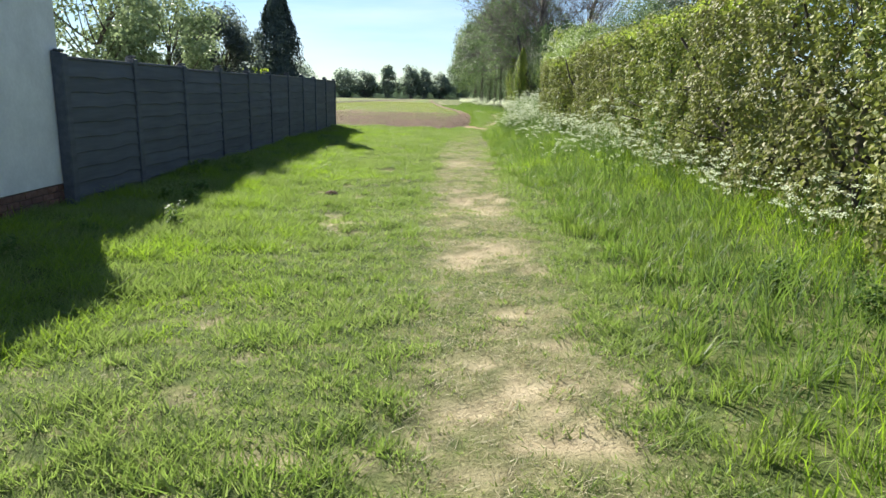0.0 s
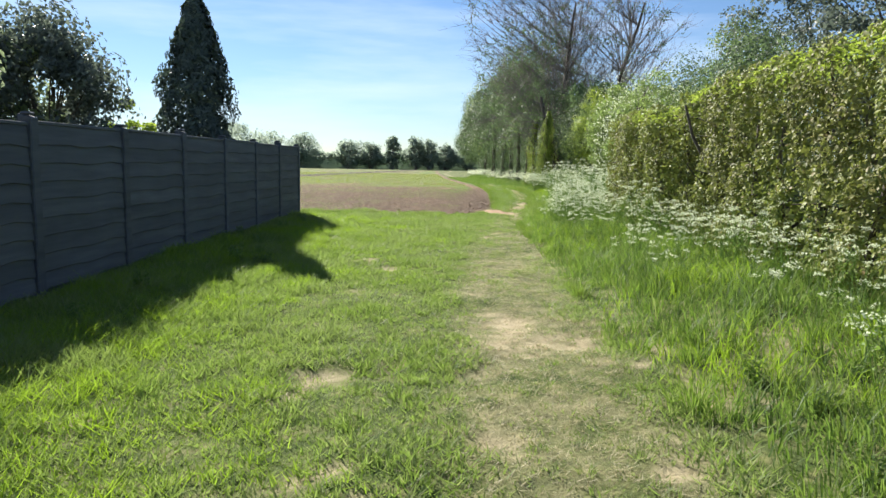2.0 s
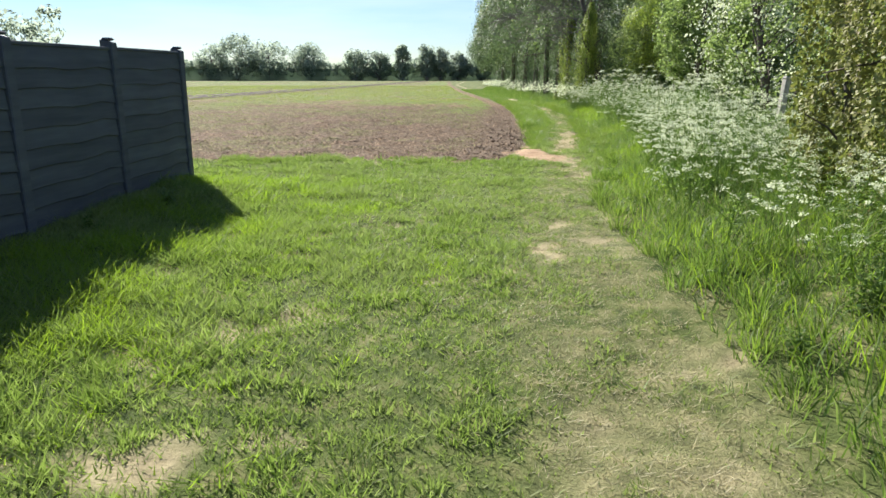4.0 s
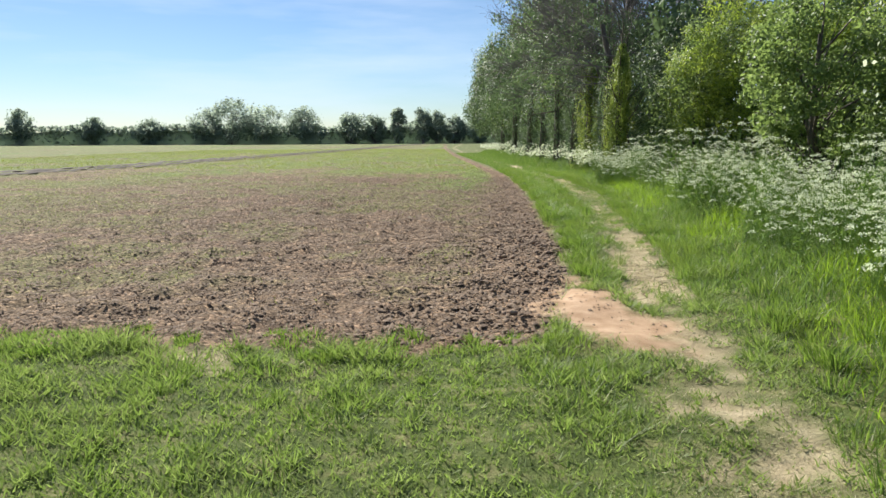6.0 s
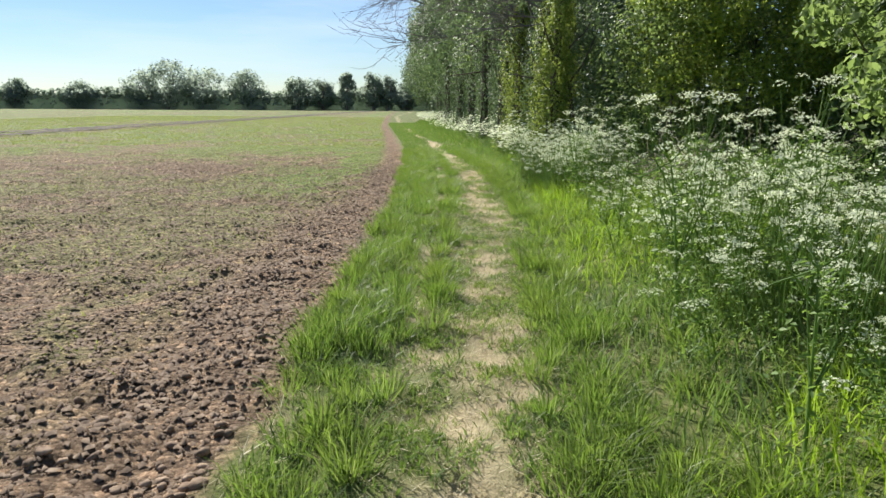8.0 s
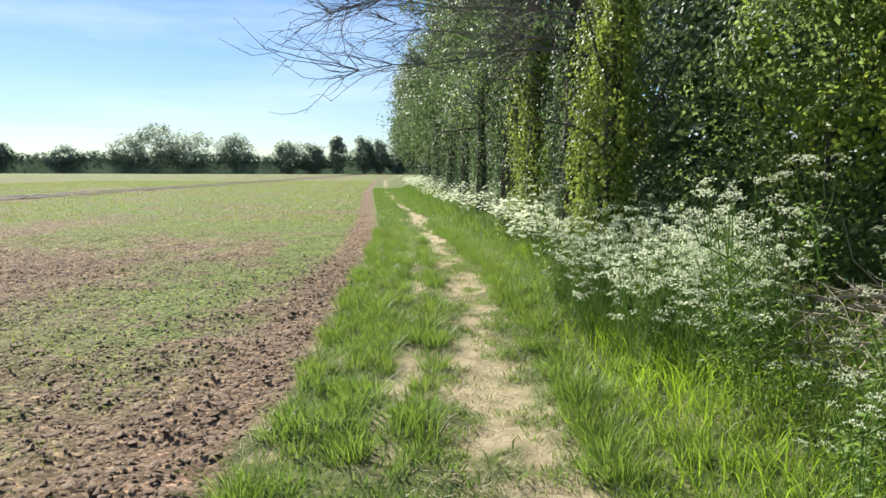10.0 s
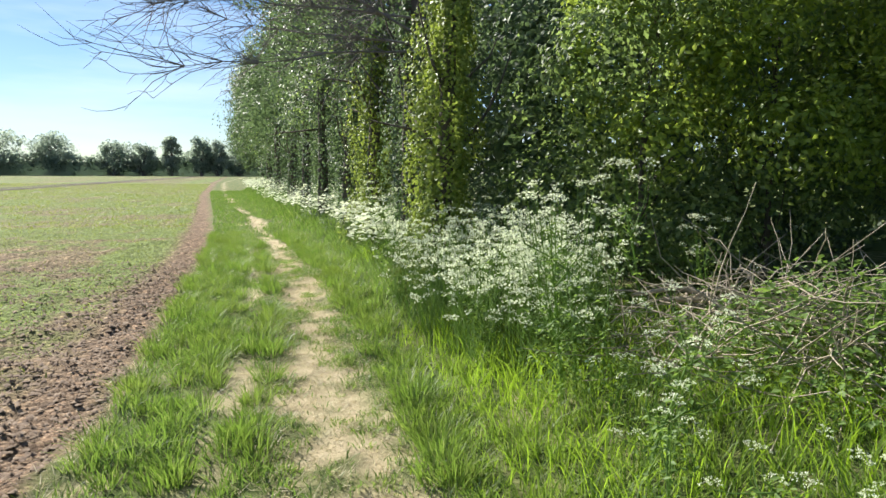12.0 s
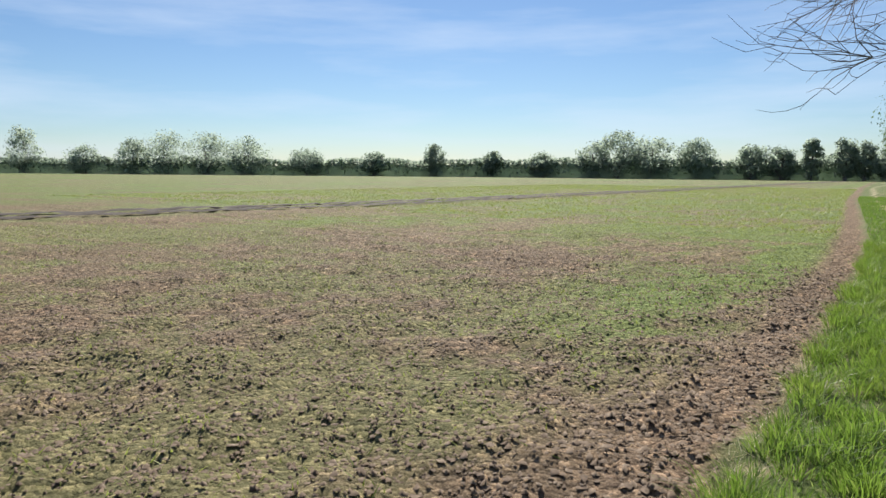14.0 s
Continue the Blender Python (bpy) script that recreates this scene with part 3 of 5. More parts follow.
# ---------------------------------------------------------------- trees
def build_tree(name, at, height, spread, mat, label, leaves=6000, leaf=.06, trunk=.09, clear=.25, clumps=60, droop=.0, squash=1.0, bare=0.0, lean=(0, 0), category="tree", clump_r=.22, skew=None, mat_bark=None):
    """Trunk, limbs and twigs, and a crown of leaf clumps at the ends of the limbs."""
    x0, y0 = at
    z0 = float(ground_z(x0, y0))
    root = tagged(new(name), label, category)
    root.location = (x0, y0, z0 - .03)
    mat_bark = mat_bark or MAT_BARK
    tr = Tubes()
    top = height * (.8 if bare else .7)
    tp = limb_points((0, 0, 0), (lean[0], lean[1], 1), top, .05, k=9)
    tr.add(tp, np.concatenate([[trunk * 1.5], np.linspace(trunk, trunk * .25, 8)]), 9)
    place("trunk", tr.mesh("trunk"), mat_bark, root, smooth=True)
    ends, sectors = [], [Tubes() for _ in range(3 if y0 > 60 else 26)]
    mid_z = height * (clear + 1) / 2
    for k in range(clumps):
        d = unit(rng.normal(size=3))
        r = rng.uniform(.35, 1) ** .5
        c = np.array([d[0] * spread * r, d[1] * spread * r, mid_z + d[2] * height * (1 - clear) * .5 * r * squash])
        if skew is not None:
            c[:2] += np.array(skew) * max(0, c[2] / height)
        if c[2] < height * clear * .8:
            continue
        ends.append(c)
        h = np.clip((c[2] / height - .25), .08, .75)
        s = tp[min(8, int(h / .8 * 9))]
        m = (s + c) / 2 + np.array([0, 0, -.06 * height * rng.uniform(-.3, 1)]) + rng.normal(size=3) * .04 * height
        tt = np.linspace(0, 1, 6)[:, None]
        curve = s * (1 - tt) ** 2 + 2 * m * tt * (1 - tt) + c * tt ** 2
        if len(ends) > 26 and y0 < 60 and not bare:
            continue
        lb = sectors[(len(ends) - 1) % len(sectors)]
        lb.add(curve, np.linspace(trunk * (.13 if bare else .24), trunk * .05, 6), 4)
        if bare:
            for _ in range(int(12 * bare)):
                b = curve[rng.integers(2, 6)]
                tw = limb_points(b, unit(c - s) + rng.normal(size=3) * .5 + np.array([0, 0, .3]), rng.uniform(.15, .4) * spread, .22, lift=-.02, k=5)
                lb.add(tw, np.linspace(trunk * .07, trunk * .018, 5), 3)
                for _ in range(3):
                    t2 = limb_points(tw[rng.integers(1, 5)], unit(tw[-1] - tw[0]) + rng.normal(size=3) * .6, rng.uniform(.08, .16) * spread, .2, k=4)
                    lb.add(t2, np.linspace(trunk * .028, trunk * .012, 4), 3)
    for lb in sectors:
        if lb.v:
            place("limb", lb.mesh("limb"), mat_bark if not bare else MAT_TWIG, root)
    if leaves:
        ends = np.array(ends)
        which = rng.integers(0, len(ends), leaves)
        rr = clump_r * spread * rng.uniform(.6, 1.5, len(ends))
        off = unit(rng.normal(size=(leaves, 3))) * (rng.uniform(0, 1, (leaves, 1)) ** .45) * rr[which][:, None]
        off[:, 2] *= .75
        pos = ends[which] + off
        pos[:, 2] = np.maximum(pos[:, 2], .05)
        place("crown", leaf_mesh("crown", pos, rng.uniform(.6, 1.3, leaves) * leaf, off + np.array([0, 0, .3 * spread * clump_r]), spread * .25, .6, droop=droop), mat, root)
    return root


def build_conifer(name, at, height, width, label):
    """A dense pointed conifer: upright sprays over a single stem."""
    x0, y0 = at
    root = tagged(new(name), label, "tree")
    root.location = (x0, y0, float(ground_z(x0, y0)) - .03)
    tr = Tubes()
    tr.add(limb_points((0, 0, 0), (0, 0, 1), height * .95, .02), np.linspace(.07, .01, 6), 7)
    place("trunk", tr.mesh("trunk"), MAT_BARK, root)
    n = 14000
    a = rng.uniform(0, 2 * np.pi, n)
    h = rng.uniform(.02, 1, n) ** .9
    prof = np.interp(h, [0, .12, .35, .6, .8, .93, 1], [.8, 1, .98, .8, .5, .24, .03])
    lump = 1 + .5 * (vnoise(a * 1.3, h * 6, .8, 41) - .5) + .5 * (vnoise(a * 2, h * 14, .7, 42) - .5)
    r = width * .5 * prof * lump * rng.uniform(.72, 1.03, n)
    pos = np.stack([np.cos(a) * r, np.sin(a) * r, h * height * (.96 + .04 * lump)], 1)
    facing = np.stack([np.cos(a), np.sin(a), .3 + 0 * a], 1)
    place("crown", leaf_mesh("crown", pos, rng.uniform(.05, .11, n), facing, .5, .4, droop=-.6), MAT_CONIFER, root)


build_conifer("cypress_tree", (-3.58, 14.5), 2.9, 1.0, "dark pointed cypress behind the timber fence")
build_tree("domed_tree", (-3.85, 11.6), 2.12, .6, MAT_DARK_LEAF, "dark purple-green round tree behind the timber fence", 20000, .05, .05, .25, 120, clump_r=.34)
build_tree("garden_tree", (-4.1, 10.0), 2.45, .75, MAT_PALE_LEAF, "pale green leafy tree behind the timber fence", 9000, .06, .06, .25, 70, clump_r=.32)
build_tree("garden_tree", (-4.7, 9.0), 2.7, .9, MAT_PALE_LEAF, "pale green leafy tree behind the timber fence", 9000, .065, .06, .25, 70, clump_r=.32)
build_tree("garden_tree", (-4.5, 11.6), 2.1, .8, MAT_PALE_LEAF, "pale green leafy shrub behind the timber fence", 6000, .06, .05, .2, 50)
build_tree("garden_shrub", (-3.62, 12.6), 1.45, .42, MAT_LIME, "bright green shrub showing over the timber fence", 3500, .05, .03, .2, 40, category="shrub")
build_tree("garden_shrub", (-4.0, 16.4), 1.55, .5, MAT_HAZE_LEAF, "grey-green shrub behind the end of the fence", 2500, .05, .03, .2, 40, category="shrub")

# trees of the wood along the field path
build_tree("bare_tree", (3.9, 36.0), 9.6, 3.4, MAT_SHADE_LEAF, "tall half-bare tree with fine grey twigs over the path", 2200, .08, .16, .28, 120, bare=1.0, skew=(-1.2, .2), clump_r=.1)
build_tree("bare_tree", (6.2, 38.5), 10.5, 3.2, MAT_SHADE_LEAF, "tall half-bare tree with fine grey twigs", 2200, .09, .17, .3, 90, bare=.9, clump_r=.1)
build_tree("bare_tree", (3.6, 47), 9.5, 3.0, MAT_SHADE_LEAF, "tall half-bare tree with fine grey twigs", 3000, .12, .17, .3, 70, bare=.6, clump_r=.12)


def build_ivy_trunk(at, height, r, label, leaves, mat):
    """A trunk wrapped in hanging ivy, with a few shoots standing off."""
    x0, y0 = at
    root = tagged(new("ivy_clad_trunk"), label, "tree")
    root.location = (x0, y0, float(ground_z(x0, y0)) - .04)
    tr = Tubes()
    tp = limb_points((0, 0, 0), (rng.normal() * .03, rng.normal() * .03, 1), height, .022, k=8)
    tr.add(tp, np.linspace(r * .34, r * .14, 8), 9)
    for _ in range(7):
        b = tp[rng.integers(3, 8)]
        tr.add(limb_points(b, (rng.normal(), rng.normal(), 1.2), rng.uniform(.5, 1.1), .2, k=5), np.linspace(r * .07, r * .02, 5), 5)
    place("trunk", tr.mesh("trunk"), MAT_BARK, root, smooth=True)
    a, h = rng.uniform(0, 2 * np.pi, leaves), rng.uniform(.0, 1, leaves)
    lump = .55 + .9 * vnoise(a * r * 3, h * height, .35, 51) * (.7 + .6 * vnoise(a, h * height, .9, 52))
    rr = r * lump * rng.uniform(.75, 1.08, leaves) * np.interp(h, [0, .1, .55, .8, 1], [.8, 1, 1, .7, .2])
    c = np.stack([np.interp(h * height, tp[:, 2], tp[:, 0]), np.interp(h * height, tp[:, 2], tp[:, 1])], 1)
    pos = np.stack([c[:, 0] + np.cos(a) * rr, c[:, 1] + np.sin(a) * rr, h * height], 1)
    hole = vnoise(a * r * 4, h * height, .18, 53) * .5 + vnoise(a * r * 4, h * height, .5, 54) * .5 < .47
    pos[hole, :2] = c[hole] + (pos[hole, :2] - c[hole]) * .55
    facing = np.stack([np.cos(a), np.sin(a), .4 + 0 * a], 1)
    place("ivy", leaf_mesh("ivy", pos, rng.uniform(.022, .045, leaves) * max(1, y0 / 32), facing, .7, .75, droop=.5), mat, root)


for x, y, h, r, n in ((2.52, 29.9, 2.5, .26, 11000), (2.78, 30.7, 2.7, .27, 9000), (2.7, 31.9, 2.7, .24, 6000), (2.55, 33.2, 2.7, .30, 8000),
                      (2.45, 35.2, 2.7, .30, 4500), (2.3, 37.6, 2.9, .32, 4000), (2.15, 40.5, 3.0, .36, 3500), (1.95, 44, 3.0, .4, 3000), (1.7, 49, 3.2, .42, 2500), (1.45, 56, 3.4, .46, 2000)):
    # sunlit and shaded ivy told apart by leaf colour, chosen by place
    lit_tone = y < 31 or 33 < y < 34
    build_ivy_trunk((x, y), h, r, "tree trunk wrapped in ivy coloured yellow-green as sunlit" if lit_tone else "tree trunk wrapped in green ivy coloured dark as shaded", n, MAT_IVY if lit_tone else MAT_SHADE_LEAF)

build_tree("yellow_green_shrub", (3.95, 24.5), 2.9, .95, MAT_WOOD_LEAF, "yellow-green leafy shrub beside the path", 16000, .055, .07, .12, 90, category="shrub")
build_tree("hawthorn", (3.55, 20.2), 2.7, .95, MAT_WOOD_LEAF, "hawthorn covered in white blossom", 7000, .05, .07, .12, 80, category="shrub")
build_tree("leafy_shrub", (4.0, 17.8), 1.9, .8, MAT_WOOD_LEAF, "leafy green shrub past the end of the hedge", 8000, .05, .06, .1, 70, category="shrub")
for x, y, h, s_, n in ((7.9, 30.4, 4.2, 1.4, 12000), (7.2, 24.6, 4.6, 1.6, 12000), (8.6, 27.2, 4.6, 1.7, 8000), (4.9, 34.5, 4.2, 1.5, 9000), (4.0, 39, 5.8, 1.9, 9000), (3.6, 43.5, 6.5, 2.1, 9000), (6.6, 20.5, 4.9, 1.7, 9000), (6.2, 16.5, 4.3, 1.5, 9000), (7.5, 12.5, 4.4, 1.7, 8000),
                       (3.4, 50, 7.5, 2.3, 8000), (3.4, 58, 7.5, 2.5, 7000), (3.6, 68, 8, 2.8, 6000), (3.8, 82, 8, 3.2, 5000), (3.8, 102, 8.5, 3.6, 5000), (3.6, 130, 9, 4, 4000)):
    # leaf tone by place: brighter round the bay, darkened for shade farther along
    build_tree("woodland_tree", (x, y), h, s_, MAT_WOOD_LEAF if 24 < y < 30 else MAT_DARK_LEAF if y < 22 else MAT_SHADE_LEAF, "leafy woodland tree, its light and shade put into the leaf tone", n, (.055 if 24 < y < 31 else .085) + .0010 * max(0, y - 30), .10, .12, 130, clump_r=.17)


def leafy_masses(name, label, centres, radii, leaves, size, mat):
    """Rounded, uneven heads of leaves: each leaf lies near its head's skin and faces out of it."""
    c, r = np.asarray(centres, float), np.asarray(radii, float)
    who = rng.choice(len(c), leaves, p=r ** 2 / np.sum(r ** 2))
    d = unit(rng.normal(size=(leaves, 3)) * np.array([1, 1, .9]) + np.array([-.12, -.08, .15]))
    lump = .62 + .62 * vnoise(d[:, 0] * 2 + who * 3.1, d[:, 1] * 2 + d[:, 2] * 2.7, .55, 67) + .22 * (vnoise(d[:, 0] * 3 + who, d[:, 2] * 3 - d[:, 1] * 3, .25, 68) - .5)
    pos = c[who] + d * (r[who] * lump * rng.uniform(.7, 1.06, leaves) ** .7)[:, None]
    spray = rng.uniform(0, 1, leaves) < .05
    pos[spray] += d[spray] * (r[who][spray] * rng.uniform(.05, .3, spray.sum()))[:, None]
    g = ground_z(pos[:, 0], pos[:, 1])
    pos[:, 2] = np.maximum(pos[:, 2] + g, g + rng.uniform(.02, .3, leaves))
    sz = rng.uniform(.7, 1.35, leaves) * size * np.maximum(1, pos[:, 1] / 29)
    tagged(place(name, leaf_mesh(name, pos, sz, d + np.array([0, 0, .35]), .55, .6, droop=.25), mat), label, "undergrowth", kind="stuff")


# heads along the edge, small and low near the path, larger and reaching out higher up
m = 210
hy = 30.2 + 44 * rng.uniform(0, 1, m) ** 1.5
hz = np.where(np.arange(m) < 70, rng.uniform(.2, 1.7, m), rng.uniform(1.9, 6.0, m))
far_k = np.interp(hy, [30, 45, 75], [.8, 1.15, 1.6])
hz = np.where(hy < 34.5, np.minimum(hz, rng.uniform(.3, 2.9, m)), hz)
hr = np.where(hz < 1.8, rng.uniform(.25, .5, m), rng.uniform(.4, .95, m)) * far_k
reach = step(1.7, 2.6, hz) * step(31.3, 34.5, hy)
hx = wood_edge(hy) + .95 + rng.uniform(-.25, .8, m) - 2.0 * reach * rng.uniform(.15, 1, m) + .5 * step(4.2, 6, hz)
# heads toned for shade, then brighter leaves laid over some as their sunny side
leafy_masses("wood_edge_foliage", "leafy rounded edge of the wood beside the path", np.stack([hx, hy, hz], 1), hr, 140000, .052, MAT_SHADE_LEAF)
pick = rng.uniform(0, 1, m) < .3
leafy_masses("wood_edge_sprays", "green sprays at the wood's edge, coloured brighter for the sunny side", np.stack([hx - .1, hy, hz + .1], 1)[pick], hr[pick] * .9, 16000, .045, MAT_WOOD_LEAF)
# heads round the bay of the wood, and past it back to the hedge's end
m = 120
hx = rng.uniform(3.3, 7.6, m)
hz = rng.uniform(.15, 2.7, m)
hy = 29.3 + rng.uniform(-.35, .9, m) - .35 * step(1.0, 2.6, hz) - .22 * (hx - 3.3)
hr = rng.uniform(.25, .55, m)
leafy_masses("bay_undergrowth", "shaded leafy growth in a bay of the wood", np.stack([hx, hy, hz], 1), hr, 58000, .042, MAT_WOOD_LEAF)
m = 46
hx = rng.uniform(3.5, 7.2, m)
hz = rng.uniform(.9, 3.0, m)
hy = 29.0 - .24 * (hx - 3.3) - rng.uniform(.1, .9, m)
leafy_masses("bay_sprays", "bright yellow-green sprays standing out over the shaded bay of the wood", np.stack([hx, hy, hz], 1), rng.uniform(.14, .36, m), 17000, .042, MAT_LIME)
m = 60
hy = rng.uniform(16.5, 28, m)
hz = rng.uniform(.2, 3.0, m)
hx = wood_edge(hy) + rng.uniform(.9, 2.6, m)
# the trees' shade is put into this undergrowth's darker leaf colour
leafy_masses("undergrowth", "tangled leafy undergrowth below the trees, coloured dark for shade", np.stack([hx, hy, hz], 1), rng.uniform(.35, .7, m), 36000, .05, MAT_SHADE_LEAF)
# large backing leaves added to close gaps, toned dark as the wood's inside
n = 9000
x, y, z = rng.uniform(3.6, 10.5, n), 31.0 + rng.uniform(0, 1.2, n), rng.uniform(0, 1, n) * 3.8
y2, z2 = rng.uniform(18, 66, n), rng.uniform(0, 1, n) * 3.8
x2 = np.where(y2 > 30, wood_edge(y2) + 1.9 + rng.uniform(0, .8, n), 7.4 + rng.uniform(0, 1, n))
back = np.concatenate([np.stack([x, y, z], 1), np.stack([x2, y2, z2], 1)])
tagged(place("inner_wood_foliage", leaf_mesh("inner_wood_foliage", back, rng.uniform(.12, .26, 2 * n), rng.normal(size=(2 * n, 3)), 1.0, .6), MAT_SHADE_LEAF), "backing foliage added inside the wood, coloured dark for shade", "undergrowth", kind="stuff")
for x, y, h, r, n in ((3.95, 29.4, 2.9, .6, 6000), (4.6, 28.9, 3.3, .8, 7000), (5.5, 28.5, 3.3, .85, 7000), (6.2, 27.9, 3.2, .8, 5000)):
    build_tree("hazel", (x, y), h, r, MAT_LIME, "young hazel with bright yellow-green leaves at the wood's edge", n, .045, .022, .28, 90, category="tree", clump_r=.26)
# these two hazels carry their half shade and shade in the leaf colour
build_tree("hazel", (5.6, 27.7), 2.4, .8, MAT_WOOD_LEAF, "leafy hazel at the wood's edge, leaf colour toned for half shade", 4500, .042, .022, .1, 80, category="tree", clump_r=.3)
build_tree("hazel", (3.1, 33.5), 4.2, 1.1, MAT_SHADE_LEAF, "tall hazel at the wood's edge, leaf colour darkened for shade", 5000, .06, .04, .3, 70, category="tree", clump_r=.3)

# far hedgerow and trees across the field, haze put into their leaf colour
FAR = [(40, 178), (-90, 172), (-220, 110), (-300, 20)]


def far_point(s):
    d = np.cumsum([0] + [math.dist(a, b) for a, b in zip(FAR, FAR[1:])])
    return np.interp(s, d, [a[0] for a in FAR]), np.interp(s, d, [a[1] for a in FAR])


n = 26000
fs = rng.uniform(0, 420, n)
fx, fy = far_point(fs)
top = 3.0 + 1.4 * vnoise(fs, fs * 0, 6, 73) + 1.6 * vnoise(fs, fs * 0, 3, 72) * vnoise(fs, fs * 0, 14, 71)
fz = rng.uniform(0, 1, n) ** .5 * top
fpos = np.stack([fx + rng.normal(0, .8, n), fy + rng.normal(0, .8, n), ground_z(fx, fy) + fz], 1)
tagged(place("far_hedgerow", leaf_mesh("far_hedgerow", fpos, rng.uniform(.5, 1.1, n), np.tile((0, -.6, .7), (n, 1)), .9, .7), MAT_HAZE_LEAF), "long distant hedgerow along the far edge of the field", "hedgerow", kind="stuff")
rs = np.arange(0, 420, 2.0)
rx, ry = far_point(rs)
rh = 2.2 + 1.4 * vnoise(rs, rs * 0, 6, 73)
rz = ground_z(rx, ry)
ring = [np.stack([rx + dx, ry + dy, rz + np.maximum(rh * k, -.3)], 1) for dx, dy, k in ((0, -.9, -.2), (0, -.7, .7), (0, -.2, 1.0), (0, .4, .9), (0, .8, -.2))]
rv = np.stack(ring, 1).reshape(-1, 3)
ri = (np.arange(len(rs) - 1)[:, None] * 5 + np.arange(4)).ravel()
tagged(place("hedgerow_core", mesh_quads("hedgerow_core", rv, np.stack([ri, ri + 1, ri + 6, ri + 5], 1)), MAT_HAZE_LEAF, smooth=True), "dense inner growth of the distant hedgerow", "hedgerow", kind="stuff")
far_trees = [(-54, 173, 9.6, 4.2), (-47, 174, 8.2, 4.5), (-60, 174, 7.5, 3.6), (-38, 175, 7.2, 3.6), (-27, 173, 6.2, 3.2), (-22, 174, 5.5, 2.6), (-16.4, 172, 7.4, 1.7), (-11, 172, 7.4, 2.0), (-8, 173, 6.4, 2.0), (-4, 174, 5.6, 2.2), (1, 174, 5.2, 2.5), (8, 174, 6.2, 3),
             (-99, 168, 7.2, 2.6), (-85, 172, 5.4, 2.2), (-72, 173, 4.8, 3.0), (-112, 160, 5.2, 3), (-128, 153, 6, 4), (-143, 147, 9, 5.2), (-153, 142, 10.4, 5.6), (-163, 137, 10.2, 5.6), (-172, 133, 8.5, 4.5), (-184, 127, 6.6, 4), (-200, 119, 11.5, 4.2), (-215, 112, 8, 4.5)]
for x, y, h, s_ in far_trees:
    build_tree("distant_tree", (x, y), h + .6, s_, MAT_HAZE_LEAF, "distant round-topped tree in the far hedgerow", 2600, .55, .2, .05, 60, clump_r=.42, mat_bark=MAT_TWIG)


# ---------------------------------------------------------------- grass
def grass(name, label, x, y, keep, height, width, mat, lean=.6, bend=.6, segs=1, up=-.004):
    k = rng.uniform(0, 1, len(x)) < keep
    x, y, height, width = x[k], y[k], height[k], width[k]
    me = blade_mesh(name, on_ground(x, y, up), height, width, lean, bend, segs=segs)
    return tagged(place(name, me, mat), label, "grass", kind="stuff")


def lawn():
    x, y = scatter(-3.2, 1.5, .6, 20.6, 8600)
    tuft = vnoise(x, y, .28, 81) * .5 + vnoise(x, y, .11, 82) * .5
    lush = step(-.9, -2.0, x + (vnoise(x, y, .45, 83) - .5) * 1.5) * step(17.5, 15, y)
    keep = (1 - .9 * bare_mask(x, y)) * (.55 + .6 * tuft) * (1 - step(-.1, .15, x - verge_edge(y))) * (1 - sand_mask(x, y)) * (1 - field_mask(x, y))
    keep *= np.interp(y, [0, 8, 19], [1, .8, .75])
    h = (.03 + .045 * step(.42, .72, tuft) + .03 * lush) * rng.uniform(.55, 1.25, len(x))
    h += .05 * step(18.2, 18.7, y) * step(.35, .7, tuft)
    keep *= 1 - .6 * step(1.3, .5, np.abs(x - path_mid(y)) / path_half(y)) * step(17, 13, y)
    h *= 1 - .45 * step(1.3, .3, np.abs(x - path_mid(y)) / path_half(y))
    grass("mown_grass", "short trodden meadow grass with dry patches", x, y, keep, h, rng.uniform(.0035, .008, len(x)) * np.interp(y, [0, 8, 19], [1, 1.1, 1.3]), MAT_LAWN, .8, .7)


def outer_grass():
    """Grass past the end of the fence."""
    x, y = scatter(-7.5, -3.1, 16.9, 18.95, 3000)
    tuft = vnoise(x, y, .28, 81) * .5 + vnoise(x, y, .11, 82) * .5
    h = (.035 + .06 * step(.4, .7, tuft)) * rng.uniform(.6, 1.25, len(x))
    grass("mown_grass", "rough meadow grass past the end of the fence", x, y, (.4 + .7 * tuft) * (1 - field_mask(x, y)), h, rng.uniform(.006, .011, len(x)), MAT_LAWN, .8, .7)


def lush_tufts():
    """Bright unmown grass along the foot of the fence's shade."""
    x, y = scatter(-2.85, -.1, .5, 17.3, 3400)
    edge = -1.05 + (vnoise(x, y, .7, 101) - .5) * 1.3 + (vnoise(x, y, .2, 102) - .5) * .6
    clump = vnoise(x, y, .3, 103) * .6 + vnoise(x, y, .1, 104) * .4
    keep = step(.1, -.25, x - edge) * (.3 + clump)
    h = (.035 + (.05 + .08 * step(-1.1, -2.0, x)) * step(.35, .75, clump)) * rng.uniform(.5, 1.2, len(x))
    grass("lush_grass", "lush bright unmown grass beside the shaded fence", x, y, keep, h, rng.uniform(.0035, .0075, len(x)), MAT_LUSH, .8, .9)


